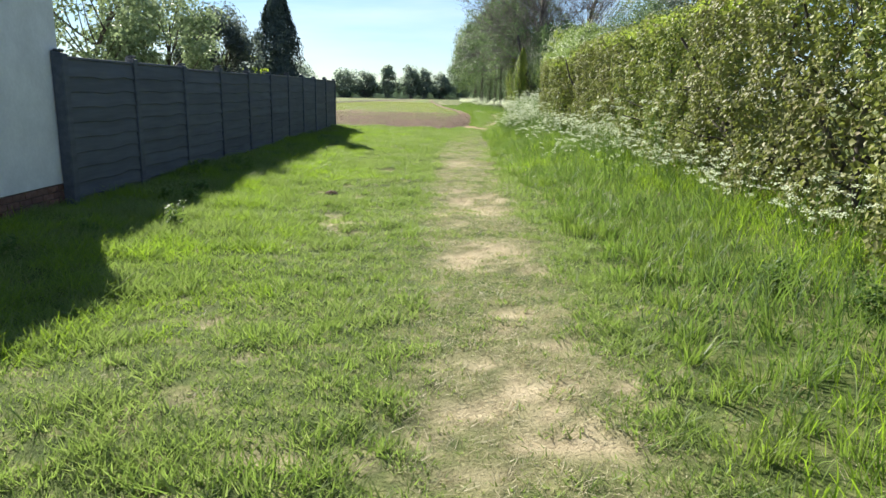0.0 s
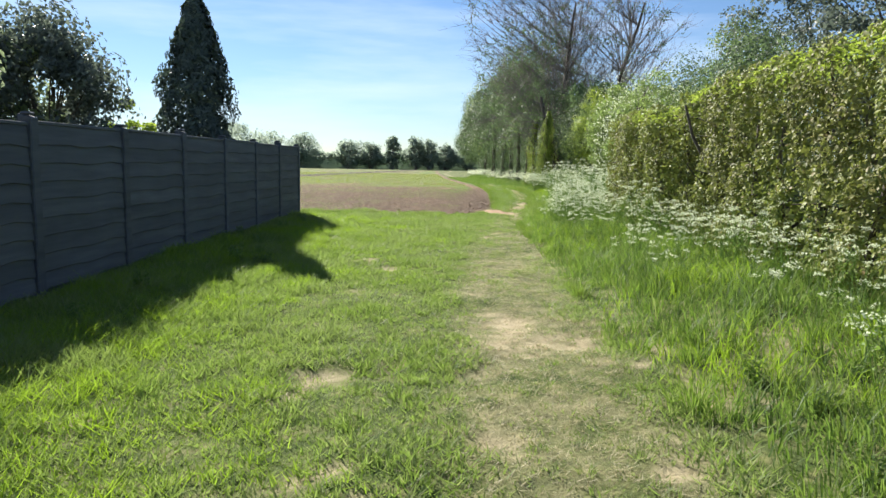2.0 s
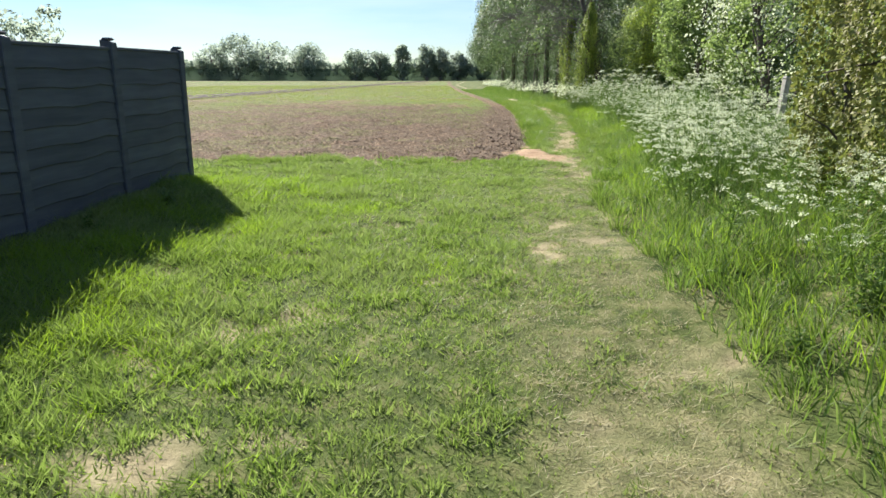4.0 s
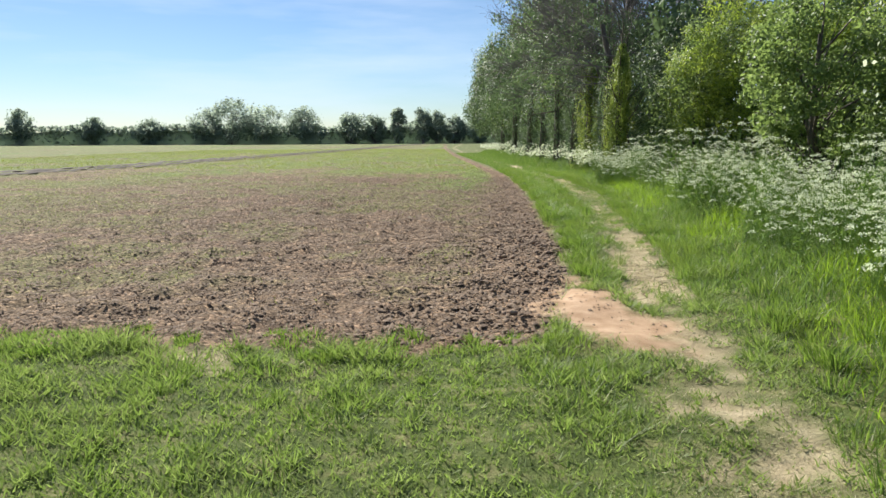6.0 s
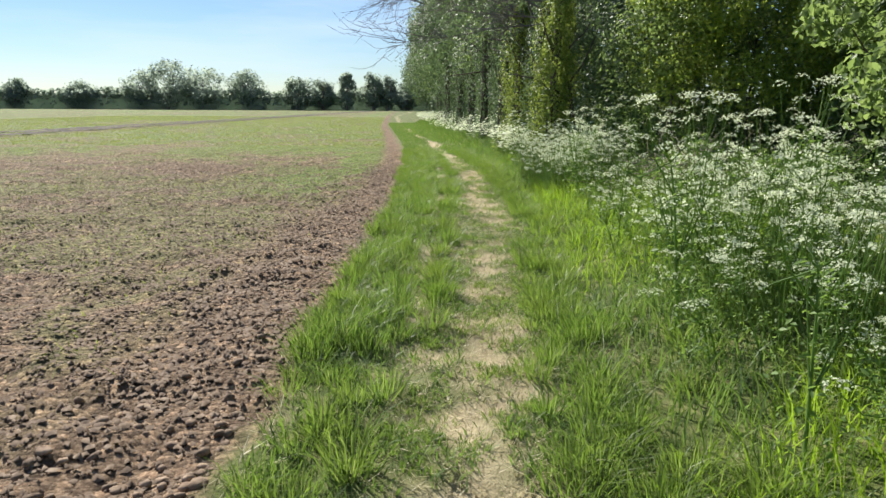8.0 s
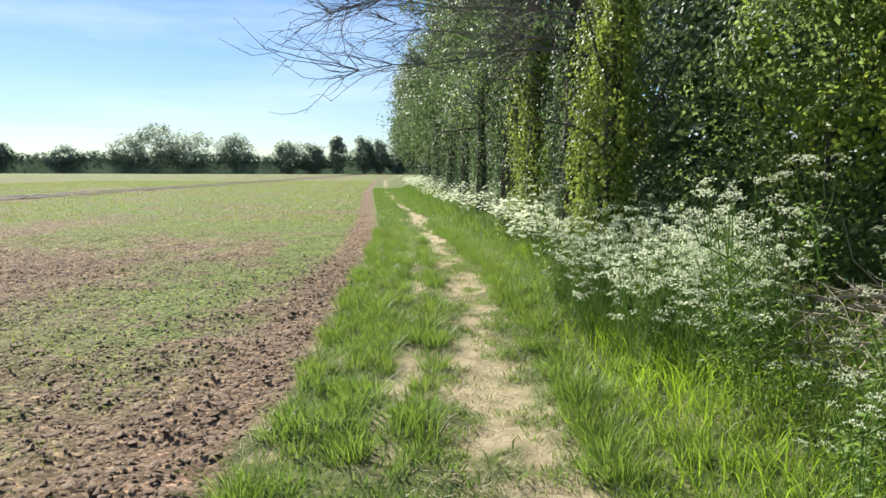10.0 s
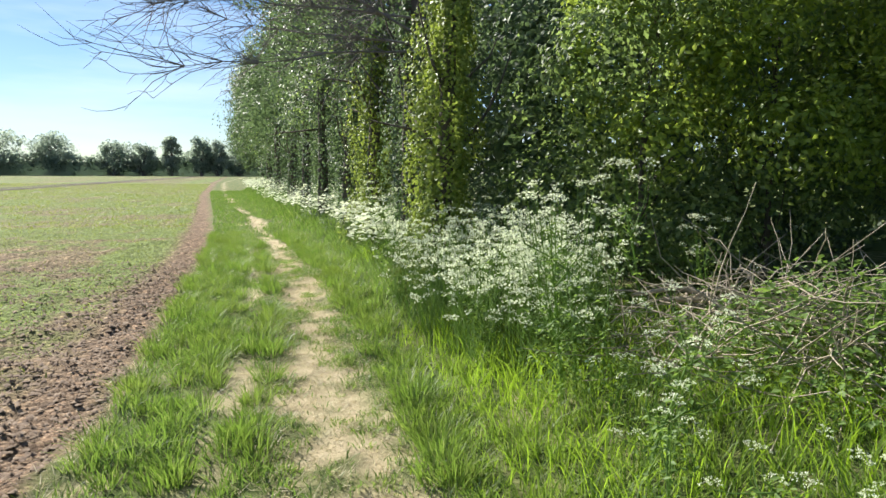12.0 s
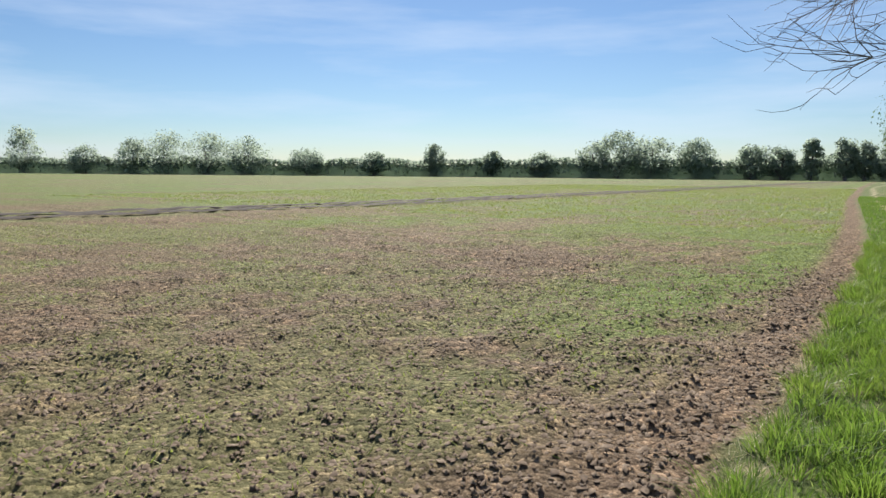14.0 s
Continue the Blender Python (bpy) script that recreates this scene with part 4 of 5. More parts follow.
def straw():
    """Dry, trodden blades along the worn line and in scattered patches."""
    x, y = scatter(-1.2, 1.2, .5, 20, 8000)
    d = np.abs(x - path_mid(y)) / path_half(y)
    n = vnoise(x, y, .5, 88) * .55 + vnoise(x, y, .14, 89) * .45
    keep = np.clip(step(1.4, .4, d) * (.55 + n) * np.interp(y, [0, 10, 16, 20], [1, .75, .35, .5]) + step(.58, .75, n) * .5, 0, 1) * (1 - field_mask(x, y)) * (1 - .75 * sand_mask(x, y))
    keep *= 1 - .5 * bare_mask(x, y)
    grass("dry_grass", "dry straw-coloured trodden grass on the worn path", x, y, keep, rng.uniform(.014, .03, len(x)), rng.uniform(.0025, .005, len(x)), MAT_DRY, 1.4, .9)
    x, y = scatter(.3, 2.2, 20, 34, 5200)
    d = np.abs(x - path_mid(y)) / path_half(y)
    keep = np.clip(step(1.9, .8, d) * .75 + .6 * step(.14, .02, np.abs(x - field_edge(y) - .04)) * .5, 0, 1)
    grass("dry_grass", "dry grass edging the trodden earth path", x, y, keep, rng.uniform(.015, .04, len(x)) * (1 + .8 * step(.1, .02, np.abs(x - field_edge(y) - .04))), rng.uniform(.003, .006, len(x)), MAT_DRY, 1.3, .9)


def verge():
    x, y = scatter(.6, 3.7, .6, 34, 1700)
    over = x - verge_edge(y)
    tuft = vnoise(x, y, .35, 84) * .6 + vnoise(x, y, .12, 85) * .4
    h = (.06 + .22 * step(0, .45, over) * (.35 + .8 * tuft)) * rng.uniform(.5, 1.2, len(x))
    keep = step(-.15, .15, over) * (.35 + .7 * tuft) * step(2.3, 1.4, over) * (1 - .6 * sand_mask(x, y))
    soft = step(.45, .6, vnoise(x, y, .9, 105) * .7 + vnoise(x, y, .3, 106) * .3)
    soft *= np.interp(y, [10, 13, 17, 19], [1, .35, .35, 1])
    soft = np.maximum(soft, .85 * step(24, 25, y) * step(29, 27, y))
    grass("tall_grass", "tall dark green grass along the verge", x, y, keep * (1 - soft), h, rng.uniform(.004, .008, len(x)), MAT_TALL, .55, .8, 2)
    grass("lush_grass", "soft bright yellow-green grass along the verge", x, y, keep * soft, h * 1.15, rng.uniform(.003, .006, len(x)), MAT_LUSH, .5, .9, 2)
    x, y = scatter(-2, 3.4, 34, 62, 500)
    over = x - verge_edge(y)
    h = (.08 + .22 * step(0, .5, over)) * rng.uniform(.6, 1.3, len(x))
    keep = step(.02, .1, x - field_edge(y)) * (1 - bare_mask(x, y)) * step(1.9, 1.2, over)
    grass("tall_grass", "tall green grass farther along the path", x, y, keep, h, rng.uniform(.01, .02, len(x)), MAT_TALL, .5, .7)


def strip():
    """The grass between the ploughed soil and the path."""
    x, y = scatter(.2, 2.0, 19.9, 36, 2600)
    d = x - field_edge(y)
    tuft = vnoise(x, y, .3, 86) * .6 + vnoise(x, y, .13, 87) * .4
    keep = step(.0, .08, d) * (1 - .95 * bare_mask(x, y)) * (1 - step(0, .2, x - verge_edge(y))) * (1 - sand_mask(x, y)) * (.35 + .8 * tuft)
    near_path = step(.5, .15, np.abs(x - path_mid(y)))
    h = (.04 + .07 * step(.35, .75, tuft) * (1 - .75 * near_path)) * rng.uniform(.6, 1.25, len(x))
    grass("verge_grass", "tufted green grass between ploughed soil and path", x, y, keep, h, rng.uniform(.004, .0075, len(x)), MAT_TALL, .6, .9, 2)


def tussocks(name, label, cx, cy, blades, height, radius, mat, width=(.003, .006)):
    """Clumps of long blades that spring from one crown and arch outwards."""
    m = len(cx)
    who = np.repeat(np.arange(m), blades)
    n = len(who)
    a, r = rng.uniform(0, 2 * np.pi, n), np.sqrt(rng.uniform(0, 1, n))
    out = np.stack([np.cos(a), np.sin(a), np.zeros(n)], 1)
    rad = (radius * rng.uniform(.6, 1.3, m))[who]
    x, y = cx[who] + out[:, 0] * r * rad, cy[who] + out[:, 1] * r * rad
    h = (height * rng.uniform(.65, 1.25, m))[who] * rng.uniform(.55, 1.1, n)
    me = blade_mesh(name, on_ground(x, y, -.006), h, rng.uniform(*width, n), .2 + .5 * r * rng.uniform(.4, 1, n), 1.1, lean_dir=out * 1.6, segs=2)
    tagged(place(name, me, mat), label, "grass", kind="stuff")


def all_tussocks():
    x, y = scatter(.3, 2.1, 20.3, 36, 105)
    d, e = x - field_edge(y), verge_edge(y) - x
    rut = np.abs(x - np.interp(y, [21, 23, 27, 30, 36], [.72, .95, 1.09, 1.2, 1.1])) < .05
    k = (d > .02) & (e > -.1) & ~rut & (np.abs(x - path_mid(y)) > path_half(y) * 1.05) & (sand_mask(x, y) < .3) & (rng.uniform(0, 1, len(x)) < .3 + .8 * vnoise(x, y, .5, 111))
    tussocks("tussock_grass", "long arching tussocks of grass between soil and path", x[k], y[k], 70, .185, .06, MAT_TUSSOCK, (.0025, .0048))
    x, y = scatter(.6, 3.3, 1.2, 34, 26)
    over = x - verge_edge(y)
    k = (over > -.02) & (over < 1.3) & ~((y < 15.6) & (x > 1.95)) & (rng.uniform(0, 1, len(x)) < .25 + .9 * vnoise(x, y, .6, 112))
    tussocks("verge_tussocks", "tall arching tussocks of green grass in the verge", x[k], y[k], 66, .20, .07, MAT_TUSSOCK, (.003, .0055))
    x, y = scatter(.5, 2.0, 21.7, 33, 260)
    k = (np.abs(x - path_mid(y)) < path_half(y) * 1.5) & (vnoise(x, y, .16, 113) > .5) & (sand_mask(x, y) < .3)
    tussocks("path_tufts", "short trodden tufts of grass on the earth path", x[k], y[k], 28, .05, .04, MAT_TUSSOCK, (.0025, .0045))
    x, y = scatter(-2.7, .9, .9, 18.6, 20)
    k = (rng.uniform(0, 1, len(x)) < step(.35, .7, vnoise(x, y, .6, 114))) & (x < verge_edge(y))
    worn = np.abs(x - path_mid(y)) < path_half(y)
    a = k & ~worn
    tussocks("meadow_tufts", "denser tufts standing out of the mown meadow grass", x[a], y[a], 46, .07, .05, MAT_LAWN, (.003, .006))
    a = k & worn
    tussocks("trodden_tufts", "flattened green tufts on the worn line", x[a], y[a], 34, .04, .045, MAT_LAWN, (.003, .005))
    x, y = scatter(-3, .5, 18.3, 19.0, 30)
    k = sand_mask(x, y) < .2
    tussocks("field_edge_tufts", "grass tufts along the edge of the ploughed soil", x[k], y[k], 60, .085, .05, MAT_TUSSOCK)


def crop():
    x, y = scatter(-12, .7, 19, 40, 600)
    row = np.abs(((x + .02 * y) / .085) % 1 - .5) * 2
    keep = crop_mask(x, y) * field_mask(x, y) * (.35 + .65 * step(.4, .8, row))
    h = rng.uniform(.02, .05, len(x))
    grass("crop_sprouts", "thin rows of green crop sprouting from the soil", x, y, keep, h, rng.uniform(.006, .011, len(x)), MAT_CROP, .9, .7)
    x, y = scatter(-26, .5, 38, 84, 95)
    keep = crop_mask(x, y) * field_mask(x, y)
    grass("crop_sprouts", "green crop covering the farther part of the field", x, y, keep, rng.uniform(.035, .07, len(x)), rng.uniform(.018, .03, len(x)), MAT_CROP, .9, .7)


lawn()
outer_grass()
lush_tufts()
straw()
verge()
strip()
all_tussocks()
crop()


# ---------------------------------------------------------------- cow parsley
def umbel_mesh(size, k):
    """A flat-topped head of small white clusters on spokes."""
    pos, tb = [], Tubes()
    for j in range(k):
        a, r = j * 2.4, size * math.sqrt((j + .5) / k)
        c = np.array([math.cos(a) * r, math.sin(a) * r, size * .5 - .55 * r * r / size])
        tb.add([(0, 0, -size * .35), c * .6 + np.array([0, 0, -size * .05]), c], [.0012, .0009, .0007], 3)
        pos.append(c + rng.normal(size=(9, 3)) * size * np.array([.13, .13, .06]))
    v, t = leaf_arrays(np.concatenate(pos), rng.uniform(.12, .22, 9 * k) * size, np.tile((0, 0, 1.0), (9 * k, 1)), 1.0, .9, .1)
    return mesh_tris("umbel", v, t)


UMBELS = [umbel_mesh(s_, k) for s_, k in ((.034, 9), (.028, 8), (.040, 10), (.024, 7))]
for me in UMBELS:
    me.materials.append(MAT_BLOSSOM)


def build_parsley(height, heads):
    root = tagged(new("cow_parsley"), "cow parsley with white flower heads in the verge", "wild flower", "cow parsley along the path")
    tb = Tubes()
    main = limb_points((0, 0, -.02), (rng.normal() * .1, rng.normal() * .1, 1), height * .8, .07)
    tb.add(main, np.linspace(.006, .003, 6), 5)
    tips = []
    for k in range(heads):
        b = main[rng.integers(2, 6)]
        a = k * 2.4 + rng.uniform(-.4, .4)
        tip = np.array([main[-1][0] + math.cos(a) * rng.uniform(.04, .2), main[-1][1] + math.sin(a) * rng.uniform(.04, .2), height * rng.uniform(.62, 1.06)])
        mid = (b + tip) / 2 + np.array([math.cos(a) * .03, math.sin(a) * .03, -.02])
        tb.add([b, mid, tip - np.array([0, 0, .014])], [.003, .0022, .0014], 4)
        tips.append(tip)
    place("stem", tb.mesh("stem"), MAT_PARSLEY, root)
    n = 170
    h = rng.uniform(.08, .8, n) * height
    a = rng.uniform(0, 6.28, n)
    r = rng.uniform(.02, .17, n) * (1.15 - h / height)
    c = np.stack([np.interp(h, main[:, 2], main[:, 0]) + np.cos(a) * r, np.interp(h, main[:, 2], main[:, 1]) + np.sin(a) * r, h], 1)
    place("foliage", leaf_mesh("foliage", c, rng.uniform(.014, .036, n), np.tile((0, 0, 1.0), (n, 1)), .7, .5), MAT_PARSLEY, root)
    for k, tip in enumerate(tips):
        u = new("umbel", UMBELS[k % 4])
        u.parent, u.location = root, tip
        u.rotation_euler = (rng.normal() * .25, rng.normal() * .25, rng.uniform(0, 6.28))
    return root


def parsley_spots():
    """Thick past the hedge's end, thinner along the foot of the hedge."""
    spots = []
    while len(spots) < 370:
        y = rng.uniform(6, 34)
        over = rng.uniform(.05, 1.7)
        x = float(verge_edge(y)) + over
        if y < 15.6 and x > 2.1 + rng.uniform(-.2, .1):
            continue
        dens = np.interp(y, [5, 8, 12, 15, 17, 24, 26, 31, 34], [.10, .16, .16, .5, .9, .9, 1.3, 1.3, .6]) * step(.25, .75, over) * (.3 + .9 * vnoise(x, y, .7, 91))
        if 25.3 < y < 26.9:
            dens *= .2
        elif 27.3 < y < 30.2:
            dens *= 2
        if 25.2 < y < 27.9 and x > 2.75:
            dens *= .06
        if x > wood_edge(y) + .1:
            continue
        if rng.uniform() < dens:
            spots.append((x, y))
    return spots


kinds = [build_parsley(h, k) for h, k in ((.62, 11), (.5, 9), (.7, 12), (.42, 8), (.56, 10))]
spots = parsley_spots()
for k, (x, y) in enumerate(spots):
    m = Matrix.Translation((x, y, float(ground_z(x, y)))) @ Matrix.Rotation(rng.uniform(0, 6.28), 4, "Z") @ Matrix.Scale(rng.uniform(.7, 1.12) * float(np.interp(y, [14, 16.5, 22, 24, 26], [.85, .92, 1.0, 1.1, 1.0])), 4)
    if k < len(kinds):
        kinds[k].matrix_basis = m
    else:
        copy_thing(kinds[k % len(kinds)], m)

# slighter parsley between the tall plants
m = 820
py = np.concatenate([rng.uniform(7, 15.5, 60), rng.uniform(15.5, 24.8, 400), rng.uniform(27.2, 34, 360)])
px = verge_edge(py) + rng.uniform(.45, 1.5, m)
keep = (px < wood_edge(py)) & ~((py < 15.6) & (px > 2.0)) & (vnoise(px, py, .6, 93) > .3) & ~((py > 26.4) & (py < 28.1) & (px > 2.5))
# along the foot of the hedge, and the thick stand before the ivy
px = np.concatenate([px[keep], rng.uniform(1.74, 2.0, 95), rng.uniform(2.2, 2.9, 170)])
py = np.concatenate([py[keep], rng.uniform(3, 14.5, 95), rng.uniform(27.8, 30, 170)])
m = len(px)
stalks, petals = Tubes(), []
for k in range(m):
    b = np.array([px[k], py[k], float(ground_z(px[k], py[k]))])
    top = rng.uniform(.35, .66) * float(np.interp(py[k], [14, 17, 22, 26], [.7, .85, 1.0, 1.0]))
    for _ in range(5):
        t_ = b + np.array([rng.normal() * .1, rng.normal() * .1, top * rng.uniform(.72, 1.1)])
        stalks.add([b, (b + t_) / 2 + rng.normal(size=3) * .015, t_], [.003, .002, .0012], 3)
        r_ = rng.uniform(.018, .036)
        q = rng.normal(size=(22, 3)) * np.array([.5, .5, .22]) * r_
        petals.append(t_ + q)
petals = np.concatenate(petals)
drift = tagged(new("parsley_drift"), "drift of smaller cow parsley with cream flower heads", "wild flower", kind="stuff")
place("stalk_mass", stalks.mesh("stalk_mass"), MAT_PARSLEY, drift)["kind"] = "stuff"
place("blossom_mass", leaf_mesh("blossom_mass", petals, rng.uniform(.007, .014, len(petals)), np.tile((0, 0, 1.0), (len(petals), 1)), 1.0, .9, .1), MAT_BLOSSOM, drift)["kind"] = "stuff"

# the parsley farther off, past counting
n = 6000
y = 31 + 40 * rng.uniform(0, 1, n) ** 1.5
x = verge_edge(y) + rng.uniform(.2, 1.3, n)
top = .35 + .35 * vnoise(x, y, .5, 92)
z = top * rng.uniform(.75, 1, n)
tagged(place("far_parsley", leaf_mesh("far_parsley", np.stack([x, y, z + ground_z(x, y)], 1), rng.uniform(.03, .08, n), np.tile((0, 0, 1.0), (n, 1)), .5, .9, .1), MAT_BLOSSOM), "white cow parsley heads in the distance", "wild flower", kind="stuff")


# ---------------------------------------------------------------- clods of soil
def clod_shape(seed):
    """A crumbly lump: a squashed, uneven eight- or twenty-sided stone of soil."""
    r = np.random.default_rng(seed)
    bm = bmesh.new()
    if seed % 4:
        bmesh.ops.create_icosphere(bm, subdivisions=1, radius=.5)
        keep = .62
    else:
        bmesh.ops.create_icosphere(bm, subdivisions=2, radius=.5)
        keep = .7
    v = np.array([p.co[:] for p in bm.verts])
    f = np.array([[q.index for q in p.verts] for p in bm.faces])
    bm.free()
    v = v * r.uniform(keep, 1.2, (len(v), 1)) * np.array([1, r.uniform(.6, 1), r.uniform(.4, .65)])
    return v, f


def crumb_shape(seed):
    r = np.random.default_rng(seed)
    v = np.array([(1, 0, 0), (-1, 0, 0), (0, 1, 0), (0, -1, 0), (0, 0, 1)]) * .5
    v = (v + r.normal(size=v.shape) * .12) * np.array([1, .85, .8])
    return v, np.array([(0, 2, 4), (2, 1, 4), (1, 3, 4), (3, 0, 4)])


CRUMBS = [crumb_shape(s_) for s_ in range(50, 58)]
CLODS = [clod_shape(s_) for s_ in range(8)]


def clods():
    x, y = scatter(-8, .7, 18.8, 33, 2100)
    d = np.hypot(x - 1, (y - 22) * .6)
    keep = (rng.uniform(0, 1, len(x)) < np.maximum(field_mask(x, y), .16 * sand_mask(x, y)) * np.interp(d, [0, 4, 7, 12], [1, .7, .36, .14]) * (.55 + .6 * vnoise(x, y, .3, 66)) * (1 - .5 * crop_mask(x, y))) & ((field_mask(x, y) > .5) | (sand_mask(x, y) > .2))
    x, y, d = x[keep], y[keep], d[keep]
    rim = step(1.6, .1, field_edge(y) - x) * step(25, 21, y)
    size = .013 + (.017 + .012 * step(1.4, .2, field_edge(y) - x)) * rng.uniform(0, 1, len(x)) ** 2 + (.008 + .026 * rim) * rng.uniform(0, 1, len(x)) ** 9
    size *= 1 - .55 * sand_mask(x, y)
    near = np.argsort(d - size * 60)[:300]
    rest = np.setdiff1d(np.arange(len(x)), near)
    z = ground_z(x, y)
    vs, fs_, base = [], [], 0
    for k in range(8):
        sel = rest[rest % 8 == k]
        v, f = CRUMBS[k]
        a = rng.uniform(0, 6.28, len(sel))
        c, s_ = np.cos(a)[:, None], np.sin(a)[:, None]
        px = (v[None, :, 0] * c - v[None, :, 1] * s_) * size[sel][:, None] + x[sel][:, None]
        py = (v[None, :, 0] * s_ + v[None, :, 1] * c) * size[sel][:, None] + y[sel][:, None]
        pz = v[None, :, 2] * size[sel][:, None] + z[sel][:, None] + size[sel][:, None] * .12
        vs.append(np.stack([px, py, pz], -1).reshape(-1, 3))
        fs_.append((f[None] + (np.arange(len(sel)) * len(v))[:, None, None] + base).reshape(-1, 3))
        base += len(sel) * len(v)
    tagged(place("soil_clods", mesh_tris("soil_clods", np.concatenate(vs), np.concatenate(fs_)), MAT_CLOD, smooth=False), "crumbled brown clods of ploughed soil", "soil", kind="stuff")
    ground = bpy.data.objects["ground"]
    shapes = []
    for v, f in CLODS:
        me = mesh_tris("clod", v, f)
        me.materials.append(MAT_CLOD)
        shapes.append(me)
    for i in near:
        ob = new("clod", shapes[i % 8])
        ob.parent = ground
        ob.location = (x[i], y[i], z[i] + size[i] * .12)
        ob.scale = (size[i],) * 3
        ob.rotation_euler = (0, 0, rng.uniform(0, 6.28))


clods()


# ---------------------------------------------------------------- small things of the verge
def build_overhang():
    """The low bare bough that reaches out over the path."""
    root = tagged(new("bare_bough_tree"), "leaning tree with a bare twiggy bough over the path", "tree")
    x0, y0 = 3.2, 31.6
    root.location = (x0, y0, float(ground_z(x0, y0)) - .03)
    tr = Tubes()
    tp = limb_points((0, 0, 0), (-.1, 0, 1), 3.4, .06, k=8)
    tr.add(tp, np.linspace(.12, .05, 8), 8)
    place("trunk", tr.mesh("trunk"), MAT_BARK, root, smooth=True)
    for z, reach, rise in ((2.0, 2.5, .05), (2.15, 2.7, .06), (2.3, 2.5, .10), (2.55, 2.7, .12), (2.9, 2.4, .17), (2.1, 2.2, .1)):
        lb = Tubes()
        b = np.array([-.2, 0, z])
        main = limb_points(b, (-1, rng.normal() * .3, rise), reach, .1, k=9)
        lb.add(main, np.linspace(.015, .003, 9), 6)
        for _ in range(36):
            s_ = main[rng.integers(2, 9)]
            tw = limb_points(s_, (-1, rng.normal() * .7, rng.normal() * .45 + .1), rng.uniform(.3, .9), .22, k=5)
            lb.add(tw, np.linspace(.005, .002, 5), 3)
            for _ in range(4):
                t2 = limb_points(tw[rng.integers(1, 5)], (-1, rng.normal() * .8, rng.normal() * .6), rng.uniform(.12, .35), .22, k=4)
                lb.add(t2, np.linspace(.003, .0015, 4), 3)
        place("bough", lb.mesh("bough"), MAT_TWIG, root)


def build_bramble_heap():
    """Cut dead stems thrown down beside the verge, with brambles growing through."""
    root = tagged(new("bramble_heap"), "heap of dry cut stems with green brambles growing through", "brambles")
    cx, cy = 3.5, 27.25
    root.location = (cx, cy, float(ground_z(cx, cy)))
    tb = Tubes()
    for _ in range(420):
        a = rng.uniform(0, 6.28)
        r = np.sqrt(rng.uniform(0, 1))
        x, y = r * math.cos(a) * .75, r * math.sin(a) * .75
        z = .34 * (1 - r * r) * rng.uniform(.3, 1.1) + .04
        w = unit(np.array([rng.normal(), rng.normal(), rng.normal() * .35 + .05]))
        tb.add(limb_points((x, y, z), w, rng.uniform(.2, .6), .18, -.04, 5), np.linspace(.004, .0018, 5), 3)
    place("dry_stem_tangle", tb.mesh("dry_stem_tangle"), MAT_DEADWOOD, root, "pale dry broken stems")["kind"] = "stuff"
    n = 5200
    a, r = rng.uniform(0, 6.28, n), np.sqrt(rng.uniform(0, 1, n))
    x, y = .25 + r * np.cos(a) * .95, -.3 + r * np.sin(a) * .8
    z = (.36 * (1 - r * r) + .08) * rng.uniform(.5, 1.15, n) * (.7 + .6 * vnoise(x, y, .25, 95))
    place("bramble_foliage", leaf_mesh("bramble_foliage", np.stack([x, y, z], 1), rng.uniform(.018, .04, n), np.tile((0, 0, 1.0), (n, 1)), .7, .7), MAT_PARSLEY, root)
    # longer bare shoots
    for _ in range(16):
        sh = Tubes()
        a = rng.uniform(0, 6.28)
        sh.add(limb_points((rng.normal() * .4, rng.normal() * .4, .1), (math.cos(a), math.sin(a), .9), rng.uniform(.45, .85), .12, -.05, 6), np.linspace(.004, .0015, 6), 4)
        place("shoot", sh.mesh("shoot"), MAT_DEADWOOD, root)


def build_bramble_patch():
    root = tagged(new("bramble_patch"), "low green bramble patch at the wood's edge", "brambles")
    root.location = (4.35, 26.9, float(ground_z(4.35, 26.9)))
    n = 7000
    a, r = rng.uniform(0, 6.28, n), np.sqrt(rng.uniform(0, 1, n))
    x, y = r * np.cos(a) * 1.1, r * np.sin(a) * .9
    z = (.34 * (1 - r ** 3) + .06) * rng.uniform(.55, 1.1, n) * (.65 + .7 * vnoise(x, y, .3, 96))
    place("foliage", leaf_mesh("foliage", np.stack([x, y, z], 1), rng.uniform(.018, .042, n), np.tile((0, 0, 1.0), (n, 1)), .7, .7), MAT_PARSLEY, root)
    for _ in range(22):
        sh = Tubes()
        a = rng.uniform(0, 6.28)
        sh.add(limb_points((rng.normal() * .5, rng.normal() * .4, .05), (math.cos(a), math.sin(a), 1.1), rng.uniform(.5, .9), .14, -.08, 7), np.linspace(.0035, .0015, 7), 4)
        place("cane", sh.mesh("cane"), MAT_DEADWOOD, root)


